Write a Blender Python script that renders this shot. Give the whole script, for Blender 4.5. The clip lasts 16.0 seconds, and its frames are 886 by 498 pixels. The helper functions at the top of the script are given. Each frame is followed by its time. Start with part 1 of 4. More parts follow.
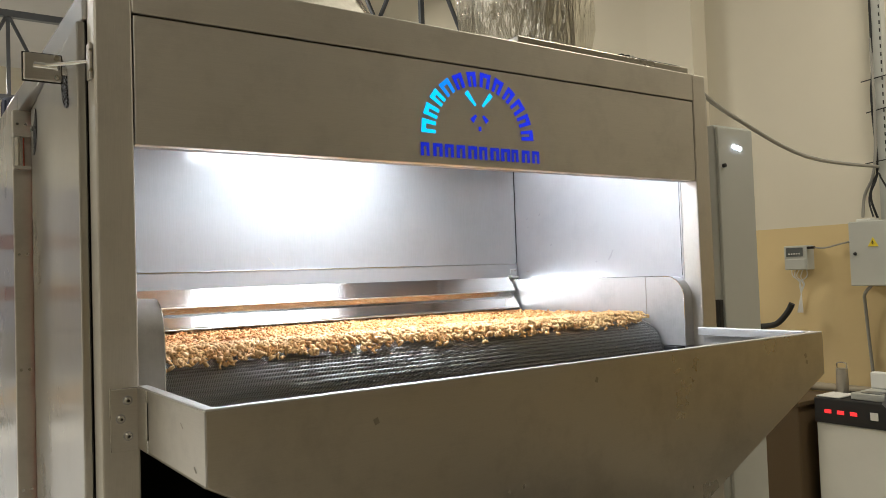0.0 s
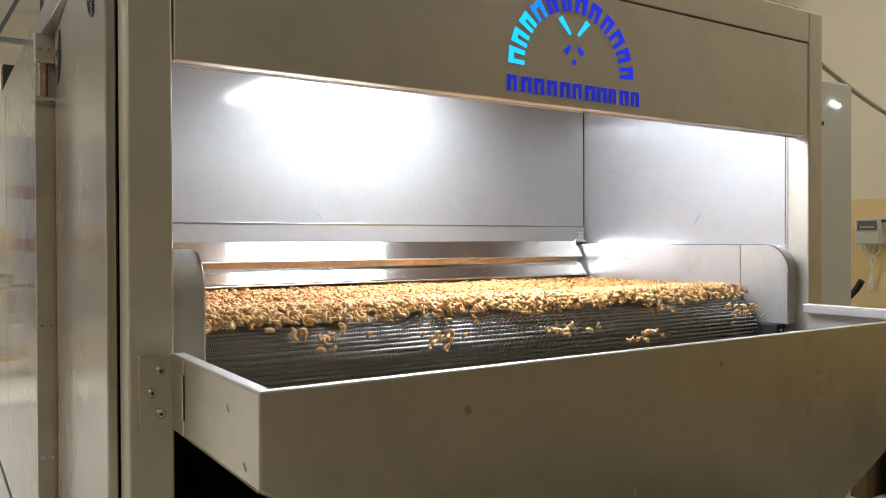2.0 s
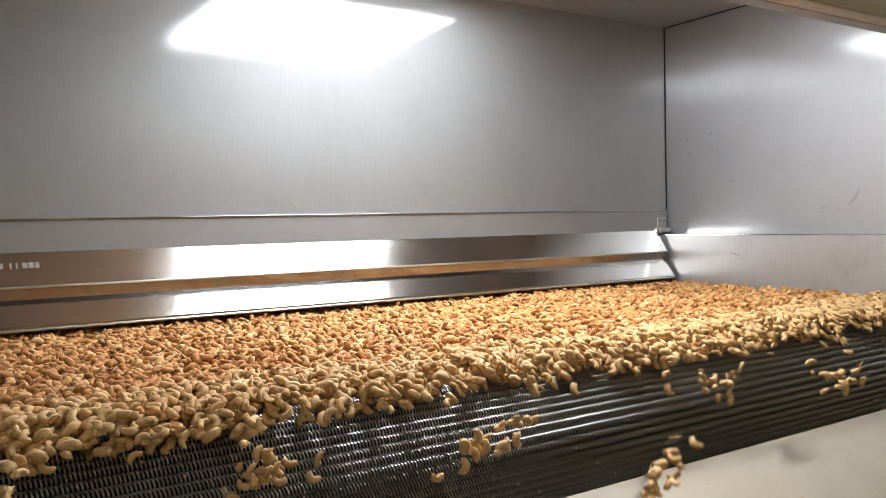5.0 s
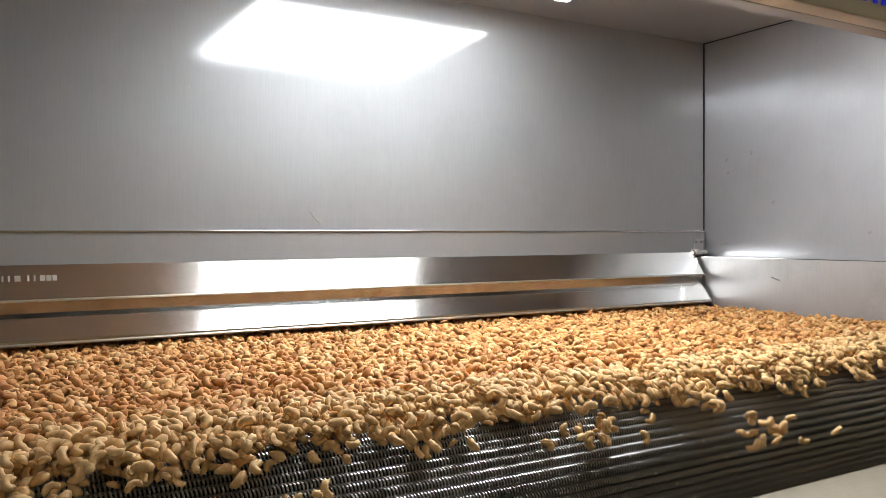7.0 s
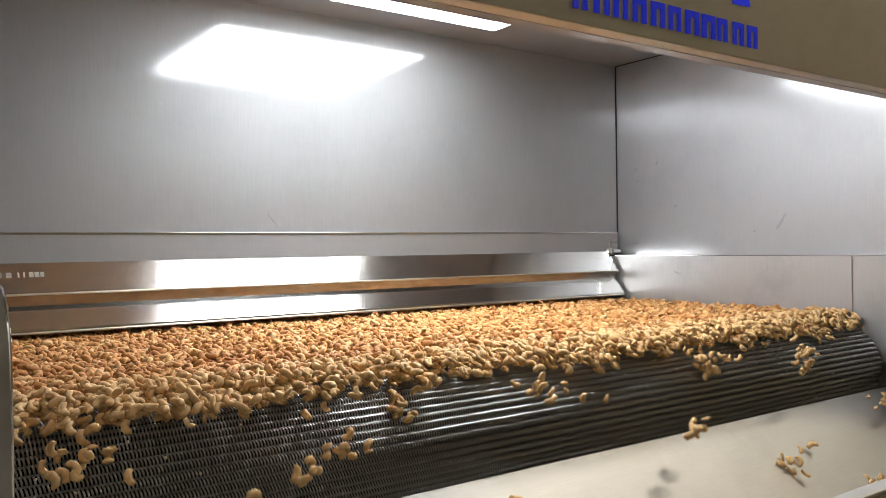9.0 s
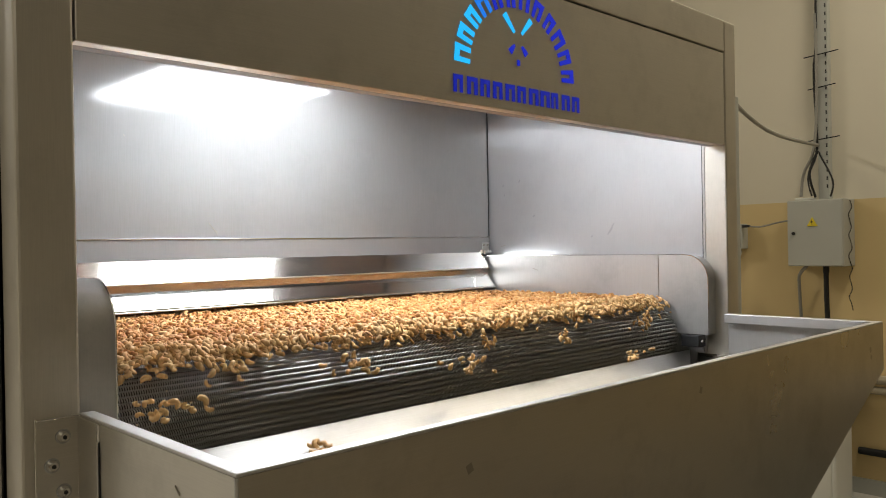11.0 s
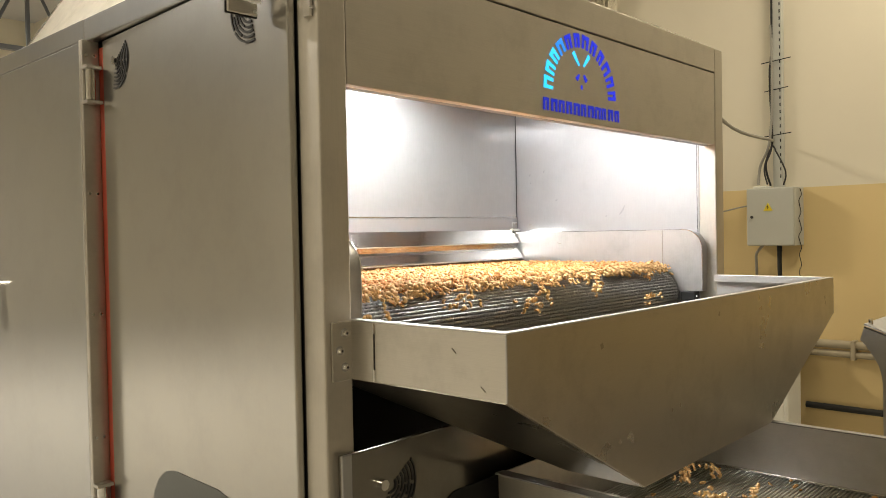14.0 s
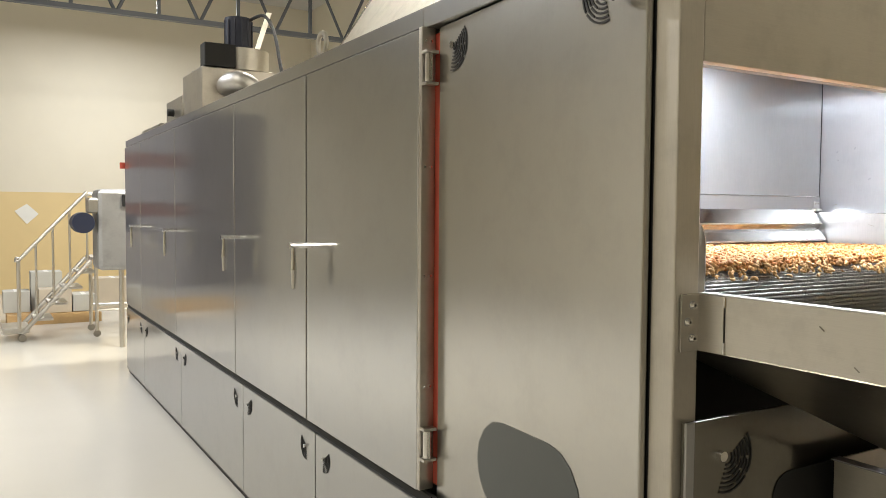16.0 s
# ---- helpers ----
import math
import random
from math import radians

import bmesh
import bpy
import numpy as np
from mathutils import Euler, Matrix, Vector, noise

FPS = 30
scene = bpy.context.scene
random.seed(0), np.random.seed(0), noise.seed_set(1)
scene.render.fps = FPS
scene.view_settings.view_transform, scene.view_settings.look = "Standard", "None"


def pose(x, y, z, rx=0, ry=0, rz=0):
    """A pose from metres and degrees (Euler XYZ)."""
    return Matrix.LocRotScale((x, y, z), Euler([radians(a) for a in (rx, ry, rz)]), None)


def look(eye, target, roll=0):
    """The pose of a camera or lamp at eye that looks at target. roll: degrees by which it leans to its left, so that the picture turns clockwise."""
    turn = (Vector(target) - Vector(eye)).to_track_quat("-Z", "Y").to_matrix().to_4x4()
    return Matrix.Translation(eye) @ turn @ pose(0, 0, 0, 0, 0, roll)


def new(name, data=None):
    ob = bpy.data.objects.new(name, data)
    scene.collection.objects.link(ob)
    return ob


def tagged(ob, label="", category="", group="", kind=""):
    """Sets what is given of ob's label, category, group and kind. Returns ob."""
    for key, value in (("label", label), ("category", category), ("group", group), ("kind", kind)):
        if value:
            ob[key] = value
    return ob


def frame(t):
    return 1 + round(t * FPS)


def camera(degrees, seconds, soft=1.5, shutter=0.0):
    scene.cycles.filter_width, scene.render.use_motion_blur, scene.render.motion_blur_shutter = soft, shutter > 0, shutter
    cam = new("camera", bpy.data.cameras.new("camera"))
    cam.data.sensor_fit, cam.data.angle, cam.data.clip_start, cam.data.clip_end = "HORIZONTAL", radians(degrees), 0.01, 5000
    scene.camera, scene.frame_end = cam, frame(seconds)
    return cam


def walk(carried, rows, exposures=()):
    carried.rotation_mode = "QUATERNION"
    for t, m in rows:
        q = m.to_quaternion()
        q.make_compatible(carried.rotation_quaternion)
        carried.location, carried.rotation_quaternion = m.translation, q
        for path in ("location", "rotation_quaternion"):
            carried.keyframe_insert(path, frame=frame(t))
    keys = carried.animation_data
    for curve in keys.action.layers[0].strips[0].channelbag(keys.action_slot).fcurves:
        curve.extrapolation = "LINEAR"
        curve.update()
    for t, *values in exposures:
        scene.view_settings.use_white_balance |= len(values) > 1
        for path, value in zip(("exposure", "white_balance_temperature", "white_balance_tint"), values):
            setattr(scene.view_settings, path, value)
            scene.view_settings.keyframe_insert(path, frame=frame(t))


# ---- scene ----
cam = camera(58.8, 16.0, soft=0.5, shutter=0.14)
PATH = [
    (0, (-0.009, 0.115, 1.666), (1.142, 1.749, 1.735), -2.0),
    (0.5, (-0.015, 0.121, 1.668), (1.133, 1.755, 1.77), -1.2),
    (1, (-0.003, 0.131, 1.667), (1.114, 1.789, 1.749), -0.4),
    (1.5, (0.017, 0.251, 1.642), (1.109, 1.926, 1.663), 0.4),
    (2, (0.062, 0.441, 1.651), (1.155, 2.115, 1.632), -0.2),
    (2.5, (0.12, 0.556, 1.669), (1.246, 2.208, 1.642), -1.1),
    (3, (0.255, 0.683, 1.683), (1.383, 2.335, 1.679), -0.5),
    (3.5, (0.365, 0.801, 1.681), (1.448, 2.482, 1.686), 0.7),
    (4, (0.413, 0.995, 1.670), (1.482, 2.685, 1.657), 0.1),
    (4.5, (0.445, 1.129, 1.669), (1.528, 2.811, 1.65), -1.5),
    (5, (0.480, 1.207, 1.686), (1.561, 2.888, 1.62), -1.3),
    (5.2, (0.505, 1.223, 1.694), (1.570, 2.914, 1.622), -1.1),
    (7.3, (0.526, 1.235, 1.696), (1.531, 2.971, 1.671), -0.3),
    (7.5, (0.512, 1.223, 1.694), (1.524, 2.948, 1.673), -0.3),
    (8, (0.481, 1.185, 1.685), (1.528, 2.887, 1.668), -0.0),
    (8.2, (0.455, 1.180, 1.676), (1.536, 2.859, 1.664), -0.2),
    (10.3, (0.248, 0.767, 1.666), (1.455, 2.361, 1.654), -0.8),
    (10.5, (0.199, 0.739, 1.673), (1.44, 2.307, 1.652), -0.7),
    (11, (0.032, 0.709, 1.678), (1.417, 2.152, 1.67), -1.0),
    (11.5, (-0.1, 0.665, 1.669), (1.374, 2.016, 1.656), -0.6),
    (12, (-0.192, 0.561, 1.657), (1.289, 1.905, 1.646), 0.4),
    (12.5, (-0.286, 0.445, 1.631), (1.178, 1.807, 1.597), 0.7),
    (13, (-0.378, 0.42, 1.632), (1.085, 1.782, 1.569), 0.4),
    (13.5, (-0.54, 0.476, 1.641), (0.939, 1.821, 1.589), -0.4),
    (14, (-0.688, 0.529, 1.642), (0.782, 1.885, 1.602), -1.1),
    (14.5, (-0.79, 0.56, 1.639), (0.606, 1.991, 1.593), -0.8),
    (15, (-0.88, 0.588, 1.644), (0.346, 2.167, 1.592), 0.0),
    (15.5, (-0.937, 0.612, 1.646), (0.124, 2.306, 1.589), 0.7),
    (16, (-0.944, 0.622, 1.636), (0.073, 2.341, 1.539), 0.4),
]
EXPOSURES = [(0, 0.50, 6100, 10), (2, 0.45, 6300, 10), (3, 0.14, 6450, 10), (4, -0.16, 6500, 10), (5, -0.32, 6550, 10), (8.2, -0.36, 6550, 10), (10.5, -0.14, 6450, 10), (11, -0.08, 6550, 10), (12, 0.12, 6850, 10), (12.5, 0.22, 6950, 10), (13, 0.45, 7000, 10), (14, 0.66, 6950, 10), (15.3, 0.62, 6450, 10), (16, 0.75, 6150, 10)]
walk(cam, [(t, look(eye, target, roll)) for t, eye, target, roll in PATH], EXPOSURES)

# ---- world, lights, exposure ----
scene.view_settings.exposure = 0.0
world = bpy.data.worlds.new("hall_air")
scene.world = world
world.use_nodes = True
world.node_tree.nodes["Background"].inputs[0].default_value = (1.0, 0.93, 0.80, 1)
world.node_tree.nodes["Background"].inputs[1].default_value = 0.02


def area_lamp(name, m, sx, sy, watts, colour):
    data = bpy.data.lights.new(name, "AREA")
    data.shape, data.size, data.size_y, data.energy, data.color = "RECTANGLE", sx, sy, watts, colour
    ob = new(name, data)
    ob.matrix_world = m
    return ob


WARM = (1.0, 0.90, 0.71)
PLAIN = (1.0, 0.98, 0.945)
# unseen lamps under the roof, places guessed; the y 8.0 one fits shadows
# the first is added only to brighten the east wall
UNSEEN_LAMPS = [(4.4, 1.2, 62, WARM), (-2.6, 4.0, 62, WARM), (-2.6, 8.5, 150, PLAIN), (1.2, 15.0, 100, PLAIN), (2.1, 8.0, 205, WARM), (-2.4, -3.0, 68, WARM)]
for lx, ly, lw, lc in UNSEEN_LAMPS:
    area_lamp("unseen_lamp", pose(lx, ly, 5.10), 1.3, 0.3, lw, lc)

# ---- materials ----
def material(name):
    m = bpy.data.materials.new(name)
    m.use_nodes = True
    nt = m.node_tree
    return m, nt, nt.nodes["Principled BSDF"]


def node(nt, kind, **settings):
    n = nt.nodes.new(kind)
    for k, v in settings.items():
        n.inputs[k].default_value = v
    return n


def steel(name, colour, rough, brush=(1, 1, 60), bump=0.02, smudge=0.10, metal=1.0, stain=0.14, grain=1.0):
    """Stainless sheet: fine brushing along one axis, soft handling smudges."""
    m, nt, b = material(name)
    tc = node(nt, "ShaderNodeTexCoord")
    mp = node(nt, "ShaderNodeMapping")
    mp.inputs["Scale"].default_value = brush
    nt.links.new(tc.outputs["Object"], mp.inputs["Vector"])
    fine = node(nt, "ShaderNodeTexNoise", Scale=18.0, Detail=3.0)
    nt.links.new(mp.outputs[0], fine.inputs["Vector"])
    big = node(nt, "ShaderNodeTexNoise", Scale=2.6, Detail=5.0, Roughness=0.62)
    nt.links.new(tc.outputs["Object"], big.inputs["Vector"])
    r1 = node(nt, "ShaderNodeMapRange")
    for key, v in (("From Min", 0.3), ("From Max", 0.75), ("To Min", rough - smudge * 0.5), ("To Max", rough + smudge)):
        r1.inputs[key].default_value = v
    nt.links.new(big.outputs["Fac"], r1.inputs["Value"])
    nt.links.new(r1.outputs[0], b.inputs["Roughness"])
    mix = node(nt, "ShaderNodeMix")
    mix.data_type = "RGBA"
    mix.inputs[6].default_value = (*[c * (1 - 0.10 * grain) for c in colour], 1)
    mix.inputs[7].default_value = (*[min(1, c * (1 + 0.06 * grain)) for c in colour], 1)
    nt.links.new(fine.outputs["Fac"], mix.inputs[0])
    spot = node(nt, "ShaderNodeTexNoise", Scale=5.5, Detail=7.0, Roughness=0.7)
    nt.links.new(tc.outputs["Object"], spot.inputs["Vector"])
    tone = node(nt, "ShaderNodeValToRGB")
    tone.color_ramp.elements[0].position, tone.color_ramp.elements[0].color = 0.33, (1 - stain, 1 - stain, 1 - stain, 1)
    tone.color_ramp.elements[1].position, tone.color_ramp.elements[1].color = 0.52, (1, 1, 1, 1)
    nt.links.new(spot.outputs["Fac"], tone.inputs[0])
    worn = node(nt, "ShaderNodeMix")
    worn.data_type, worn.blend_type = "RGBA", "MULTIPLY"
    worn.inputs[0].default_value = 1.0
    nt.links.new(mix.outputs[2], worn.inputs[6])
    nt.links.new(tone.outputs[0], worn.inputs[7])
    nt.links.new(worn.outputs[2], b.inputs["Base Color"])
    bp = node(nt, "ShaderNodeBump", Strength=bump, Distance=0.002)
    nt.links.new(fine.outputs["Fac"], bp.inputs["Height"])
    nt.links.new(bp.outputs[0], b.inputs["Normal"])
    b.inputs["Metallic"].default_value = metal
    return m


def paint(name, colour, rough=0.5, spread=0.08, scale=3.0, bump=0.05, metal=0.0, grain=60.0):
    """Painted or plastic surface with stains and a fine grain."""
    m, nt, b = material(name)
    tc = node(nt, "ShaderNodeTexCoord")
    big = node(nt, "ShaderNodeTexNoise", Scale=scale, Detail=6.0, Roughness=0.65)
    nt.links.new(tc.outputs["Object"], big.inputs["Vector"])
    mix = node(nt, "ShaderNodeMix")
    mix.data_type = "RGBA"
    mix.inputs[6].default_value = (*[c * (1 - spread) for c in colour], 1)
    mix.inputs[7].default_value = (*[min(1, c * (1 + spread)) for c in colour], 1)
    nt.links.new(big.outputs["Fac"], mix.inputs[0])
    nt.links.new(mix.outputs[2], b.inputs["Base Color"])
    fine = node(nt, "ShaderNodeTexNoise", Scale=grain, Detail=3.0)
    nt.links.new(tc.outputs["Object"], fine.inputs["Vector"])
    bp = node(nt, "ShaderNodeBump", Strength=bump, Distance=0.003)
    nt.links.new(fine.outputs["Fac"], bp.inputs["Height"])
    nt.links.new(bp.outputs[0], b.inputs["Normal"])
    b.inputs["Roughness"].default_value = rough
    b.inputs["Metallic"].default_value = metal
    return m


def glow(name, colour, strength):
    m, nt, b = material(name)
    b.inputs["Base Color"].default_value = (*[c * 0.1 for c in colour], 1)
    b.inputs["Emission Color"].default_value = (*colour, 1)
    b.inputs["Emission Strength"].default_value = strength
    return m


def nut_material(name, island, palest=0.0):
    m, nt, b = material(name)
    src = node(nt, "ShaderNodeNewGeometry" if island else "ShaderNodeObjectInfo")
    ramp = node(nt, "ShaderNodeValToRGB")
    e = ramp.color_ramp.elements
    e[0].position, e[0].color = 0.0, (0.45, 0.18, 0.05, 1)
    e[1].position, e[1].color = 1.0, (0.80, 0.54, 0.26, 1)
    for p, c in ((0.25, (0.61, 0.29, 0.095, 1)), (0.7, (0.71, 0.385, 0.14, 1))):
        k = ramp.color_ramp.elements.new(p)
        k.color = c
    pick = node(nt, "ShaderNodeMapRange")
    pick.inputs["To Min"].default_value = palest
    nt.links.new(src.outputs["Random Per Island" if island else "Random"], pick.inputs["Value"])
    nt.links.new(pick.outputs[0], ramp.inputs[0])
    tc = node(nt, "ShaderNodeTexCoord")
    n = node(nt, "ShaderNodeTexNoise", Scale=110.0, Detail=4.0, Roughness=0.6)
    nt.links.new(tc.outputs["Object"], n.inputs["Vector"])
    mix = node(nt, "ShaderNodeMix")
    mix.data_type, mix.blend_type = "RGBA", "MULTIPLY"
    mix.inputs[0].default_value = 0.40
    r = node(nt, "ShaderNodeValToRGB")
    r.color_ramp.elements[0].position, r.color_ramp.elements[0].color = 0.32, (0.55, 0.42, 0.30, 1)
    r.color_ramp.elements[1].position, r.color_ramp.elements[1].color = 0.60, (1, 1, 1, 1)
    nt.links.new(n.outputs["Fac"], r.inputs[0])
    nt.links.new(ramp.outputs[0], mix.inputs[6])
    nt.links.new(r.outputs[0], mix.inputs[7])
    nt.links.new(mix.outputs[2], b.inputs["Base Color"])
    bp = node(nt, "ShaderNodeBump", Strength=0.3, Distance=0.002)
    nt.links.new(n.outputs["Fac"], bp.inputs["Height"])
    nt.links.new(bp.outputs[0], b.inputs["Normal"])
    b.inputs["Roughness"].default_value = 0.58
    b.inputs["Specular IOR Level"].default_value = 0.35
    return m


def hazy(mat, rough, share):
    """Adds a wide second lobe to a sheet: the dull haze of brushed metal."""
    nt = mat.node_tree
    b, out = nt.nodes["Principled BSDF"], nt.nodes["Material Output"]
    wide = node(nt, "ShaderNodeBsdfPrincipled", Metallic=1.0, Roughness=rough)
    src = b.inputs["Base Color"].links[0].from_socket
    nt.links.new(src, wide.inputs["Base Color"])
    mix = node(nt, "ShaderNodeMixShader")
    mix.inputs[0].default_value = share
    nt.links.new(b.outputs[0], mix.inputs[1])
    nt.links.new(wide.outputs[0], mix.inputs[2])
    nt.links.new(mix.outputs[0], out.inputs["Surface"])
    return mat


STEEL = steel("brushed_steel", (0.60, 0.575, 0.53), 0.36)
STEEL_HOPPER = steel("hopper_steel", (0.54, 0.51, 0.45), 0.31)
STEEL_FACE = hazy(steel("face_steel", (0.62, 0.59, 0.535), 0.36, stain=0.10), 0.66, 0.5)
STEEL_FACE_V = hazy(steel("face_steel_upright", (0.62, 0.59, 0.535), 0.36, brush=(40, 40, 1), stain=0.10), 0.66, 0.5)
STEEL_DOOR = hazy(steel("door_steel", (0.575, 0.58, 0.58), 0.09, brush=(1, 30, 1), smudge=0.05, bump=0.004, stain=0.05, grain=0.35), 0.42, 0.30)
STEEL_COVER = hazy(steel("cover_steel", (0.57, 0.56, 0.53), 0.15, brush=(1, 30, 1), smudge=0.06, bump=0.005, stain=0.06, grain=0.3), 0.42, 0.30)
STEEL_IN = hazy(steel("bay_steel", (0.51, 0.51, 0.52), 0.11, brush=(50, 50, 1), smudge=0.015, stain=0.05), 0.72, 0.68)
STEEL_SIDE = hazy(steel("bay_side_steel", (0.54, 0.54, 0.55), 0.12, brush=(50, 50, 1), smudge=0.02, stain=0.06), 0.50, 0.80)
STEEL_CHEEK = hazy(steel("guard_steel", (0.55, 0.54, 0.53), 0.40, brush=(50, 50, 1), smudge=0.05), 0.62, 0.70)
# paler copy of the sheet steel: lamp brightness is put into its colour
STEEL_LIT = steel("lit_steel", (0.68, 0.67, 0.66), 0.48, smudge=0.05, stain=0.08)
# steel darkened for the cabinet: shade under the hopper put into its colour
STEEL_UNDER = hazy(steel("shaded_cabinet_steel", (0.27, 0.26, 0.235), 0.15, brush=(30, 1, 1), smudge=0.06, bump=0.006, grain=0.4), 0.42, 0.30)
STEEL_DULL = steel("dull_steel", (0.45, 0.45, 0.45), 0.55)
STEEL_FLAP = steel("bright_steel", (0.66, 0.65, 0.63), 0.14, brush=(1, 30, 30), smudge=0.04, bump=0.005)
WIRE = steel("belt_wire", (0.52, 0.51, 0.495), 0.34, bump=0.0, smudge=0.04, stain=0.05)
# darker steel, used for painted shade as well as scratches, smudges and fittings
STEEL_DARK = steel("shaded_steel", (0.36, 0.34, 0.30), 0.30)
CHROME = steel("polished_steel", (0.75, 0.74, 0.72), 0.10, bump=0.0, smudge=0.03)
BLACK = paint("black_rubber", (0.012, 0.012, 0.013), 0.6)
# near-black that puts the shade of gaps and hollows into the colour
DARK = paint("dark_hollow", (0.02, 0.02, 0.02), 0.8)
RED = paint("red_gasket", (0.42, 0.06, 0.03), 0.55)
GREY_PAINT = paint("grey_enamel", (0.46, 0.47, 0.44), 0.42)
GREY_GLASS = paint("grey_film", (0.10, 0.11, 0.11), 0.3)
WHITE_PAINT = paint("white_enamel", (0.72, 0.72, 0.68), 0.4)
CREAM = paint("cream_wall", (0.69, 0.645, 0.535), 0.7, 0.05, 1.2)
TAN = paint("tan_wall", (0.68, 0.53, 0.275), 0.55, 0.06, 1.5)
TRUSS = paint("truss_paint", (0.10, 0.11, 0.13), 0.5)
ROOF = paint("roof_sheet", (0.50, 0.50, 0.50), 0.6)
FLOOR = paint("epoxy_floor", (0.68, 0.66, 0.61), 0.16, 0.05, 0.9, 0.02)
CARD = paint("cardboard", (0.55, 0.49, 0.40), 0.8)
CARTON_GREY = paint("grey_carton", (0.50, 0.50, 0.47), 0.7)
WOOD = paint("pallet_wood", (0.50, 0.33, 0.15), 0.75, 0.2, 8)
YELLOW = paint("warning_yellow", (0.75, 0.60, 0.03), 0.5)
CABLE_GREY = paint("grey_cable", (0.30, 0.29, 0.26), 0.6)
PIPE = paint("beige_pipe", (0.36, 0.31, 0.22), 0.5)
PAPER = paint("paper", (0.75, 0.75, 0.72), 0.8)
NAVY = paint("motor_blue", (0.02, 0.025, 0.05), 0.45)
LAMP_GLOW = glow("lamp_diffuser", (0.92, 0.962, 1.0), 19.0)
BLUE_GLOW = glow("blue_backlight", (0.004, 0.02, 0.62), 0.8)
TEAL_GLOW = glow("azure_backlight", (0.006, 0.20, 0.85), 1.0)
DEEP_GLOW = glow("deep_blue_backlight", (0.004, 0.018, 0.50), 0.62)
CYAN_GLOW = glow("cyan_backlight", (0.01, 0.46, 1.0), 1.15)
RED_GLOW = glow("red_digits", (1.0, 0.03, 0.03), 1.0)
WHITE_GLOW = glow("white_pilot", (0.85, 0.9, 1.0), 5.0)
NUT_BED = nut_material("roasted_nut_bed", True)
# paler copies for loose and trough kernels: lamp brightening put into the colour
NUT = nut_material("lit_loose_nut", False, 0.88)
NUT_LIT = nut_material("lit_roasted_nut", True, 0.6)
FOIL = steel("foil_wrap", (0.62, 0.60, 0.54), 0.22, brush=(1, 1, 1), bump=0.0)
fn = FOIL.node_tree
fv = node(fn, "ShaderNodeTexNoise", Scale=22.0, Detail=5.0)
fb = node(fn, "ShaderNodeBump", Strength=0.9, Distance=0.02)
fn.links.new(fv.outputs["Fac"], fb.inputs["Height"])
fn.links.new(fb.outputs[0], fn.nodes["Principled BSDF"].inputs["Normal"])

FOIL_DULL = steel("dull_foil_wrap", (0.86, 0.83, 0.76), 0.55, brush=(1, 1, 1), bump=0.0)
fn = FOIL_DULL.node_tree
fv = node(fn, "ShaderNodeTexNoise", Scale=9.0, Detail=6.0)
fb = node(fn, "ShaderNodeBump", Strength=0.6, Distance=0.03)
fn.links.new(fv.outputs["Fac"], fb.inputs["Height"])
fn.links.new(fb.outputs[0], fn.nodes["Principled BSDF"].inputs["Normal"])


# ---- mesh helpers ----
def bm_box(x0, x1, y0, y1, z0, z1, bevel=0.0, bm=None):
    bm = bm or bmesh.new()
    r = bmesh.ops.create_cube(bm, size=1)
    bmesh.ops.transform(bm, matrix=Matrix.Translation(((x0 + x1) / 2, (y0 + y1) / 2, (z0 + z1) / 2)) @ Matrix.Diagonal((x1 - x0, y1 - y0, z1 - z0, 1)), verts=r["verts"])
    if bevel:
        es = list({e for v in r["verts"] for e in v.link_edges})
        bmesh.ops.bevel(bm, geom=es, offset=bevel, segments=2, affect="EDGES", profile=0.5)
    return bm


def bm_rod(a, b, radius, seg=12, bm=None, radius2=None):
    bm = bm or bmesh.new()
    a, b = Vector(a), Vector(b)
    d = b - a
    q = d.to_track_quat("Z", "Y").to_matrix().to_4x4()
    bmesh.ops.create_cone(bm, cap_ends=True, segments=seg, radius1=radius, radius2=radius if radius2 is None else radius2, depth=d.length, matrix=Matrix.Translation((a + b) / 2) @ q)
    return bm


def bm_prism(outline, axis, lo, hi, bm=None):
    """An outline in the plane across axis, extruded from lo to hi. axis x: (y, z) pairs; y: (x, z); z: (x, y)."""
    bm = bm or bmesh.new()

    def at(p, v):
        return {"x": (v, p[0], p[1]), "y": (p[0], v, p[1]), "z": (p[0], p[1], v)}[axis]

    a = [bm.verts.new(at(p, lo)) for p in outline]
    b = [bm.verts.new(at(p, hi)) for p in outline]
    n = len(outline)
    bm.faces.new(a)
    bm.faces.new(b[::-1])
    for i in range(n):
        bm.faces.new((a[i], b[i], b[(i + 1) % n], a[(i + 1) % n]))
    bmesh.ops.recalc_face_normals(bm, faces=bm.faces)
    return bm


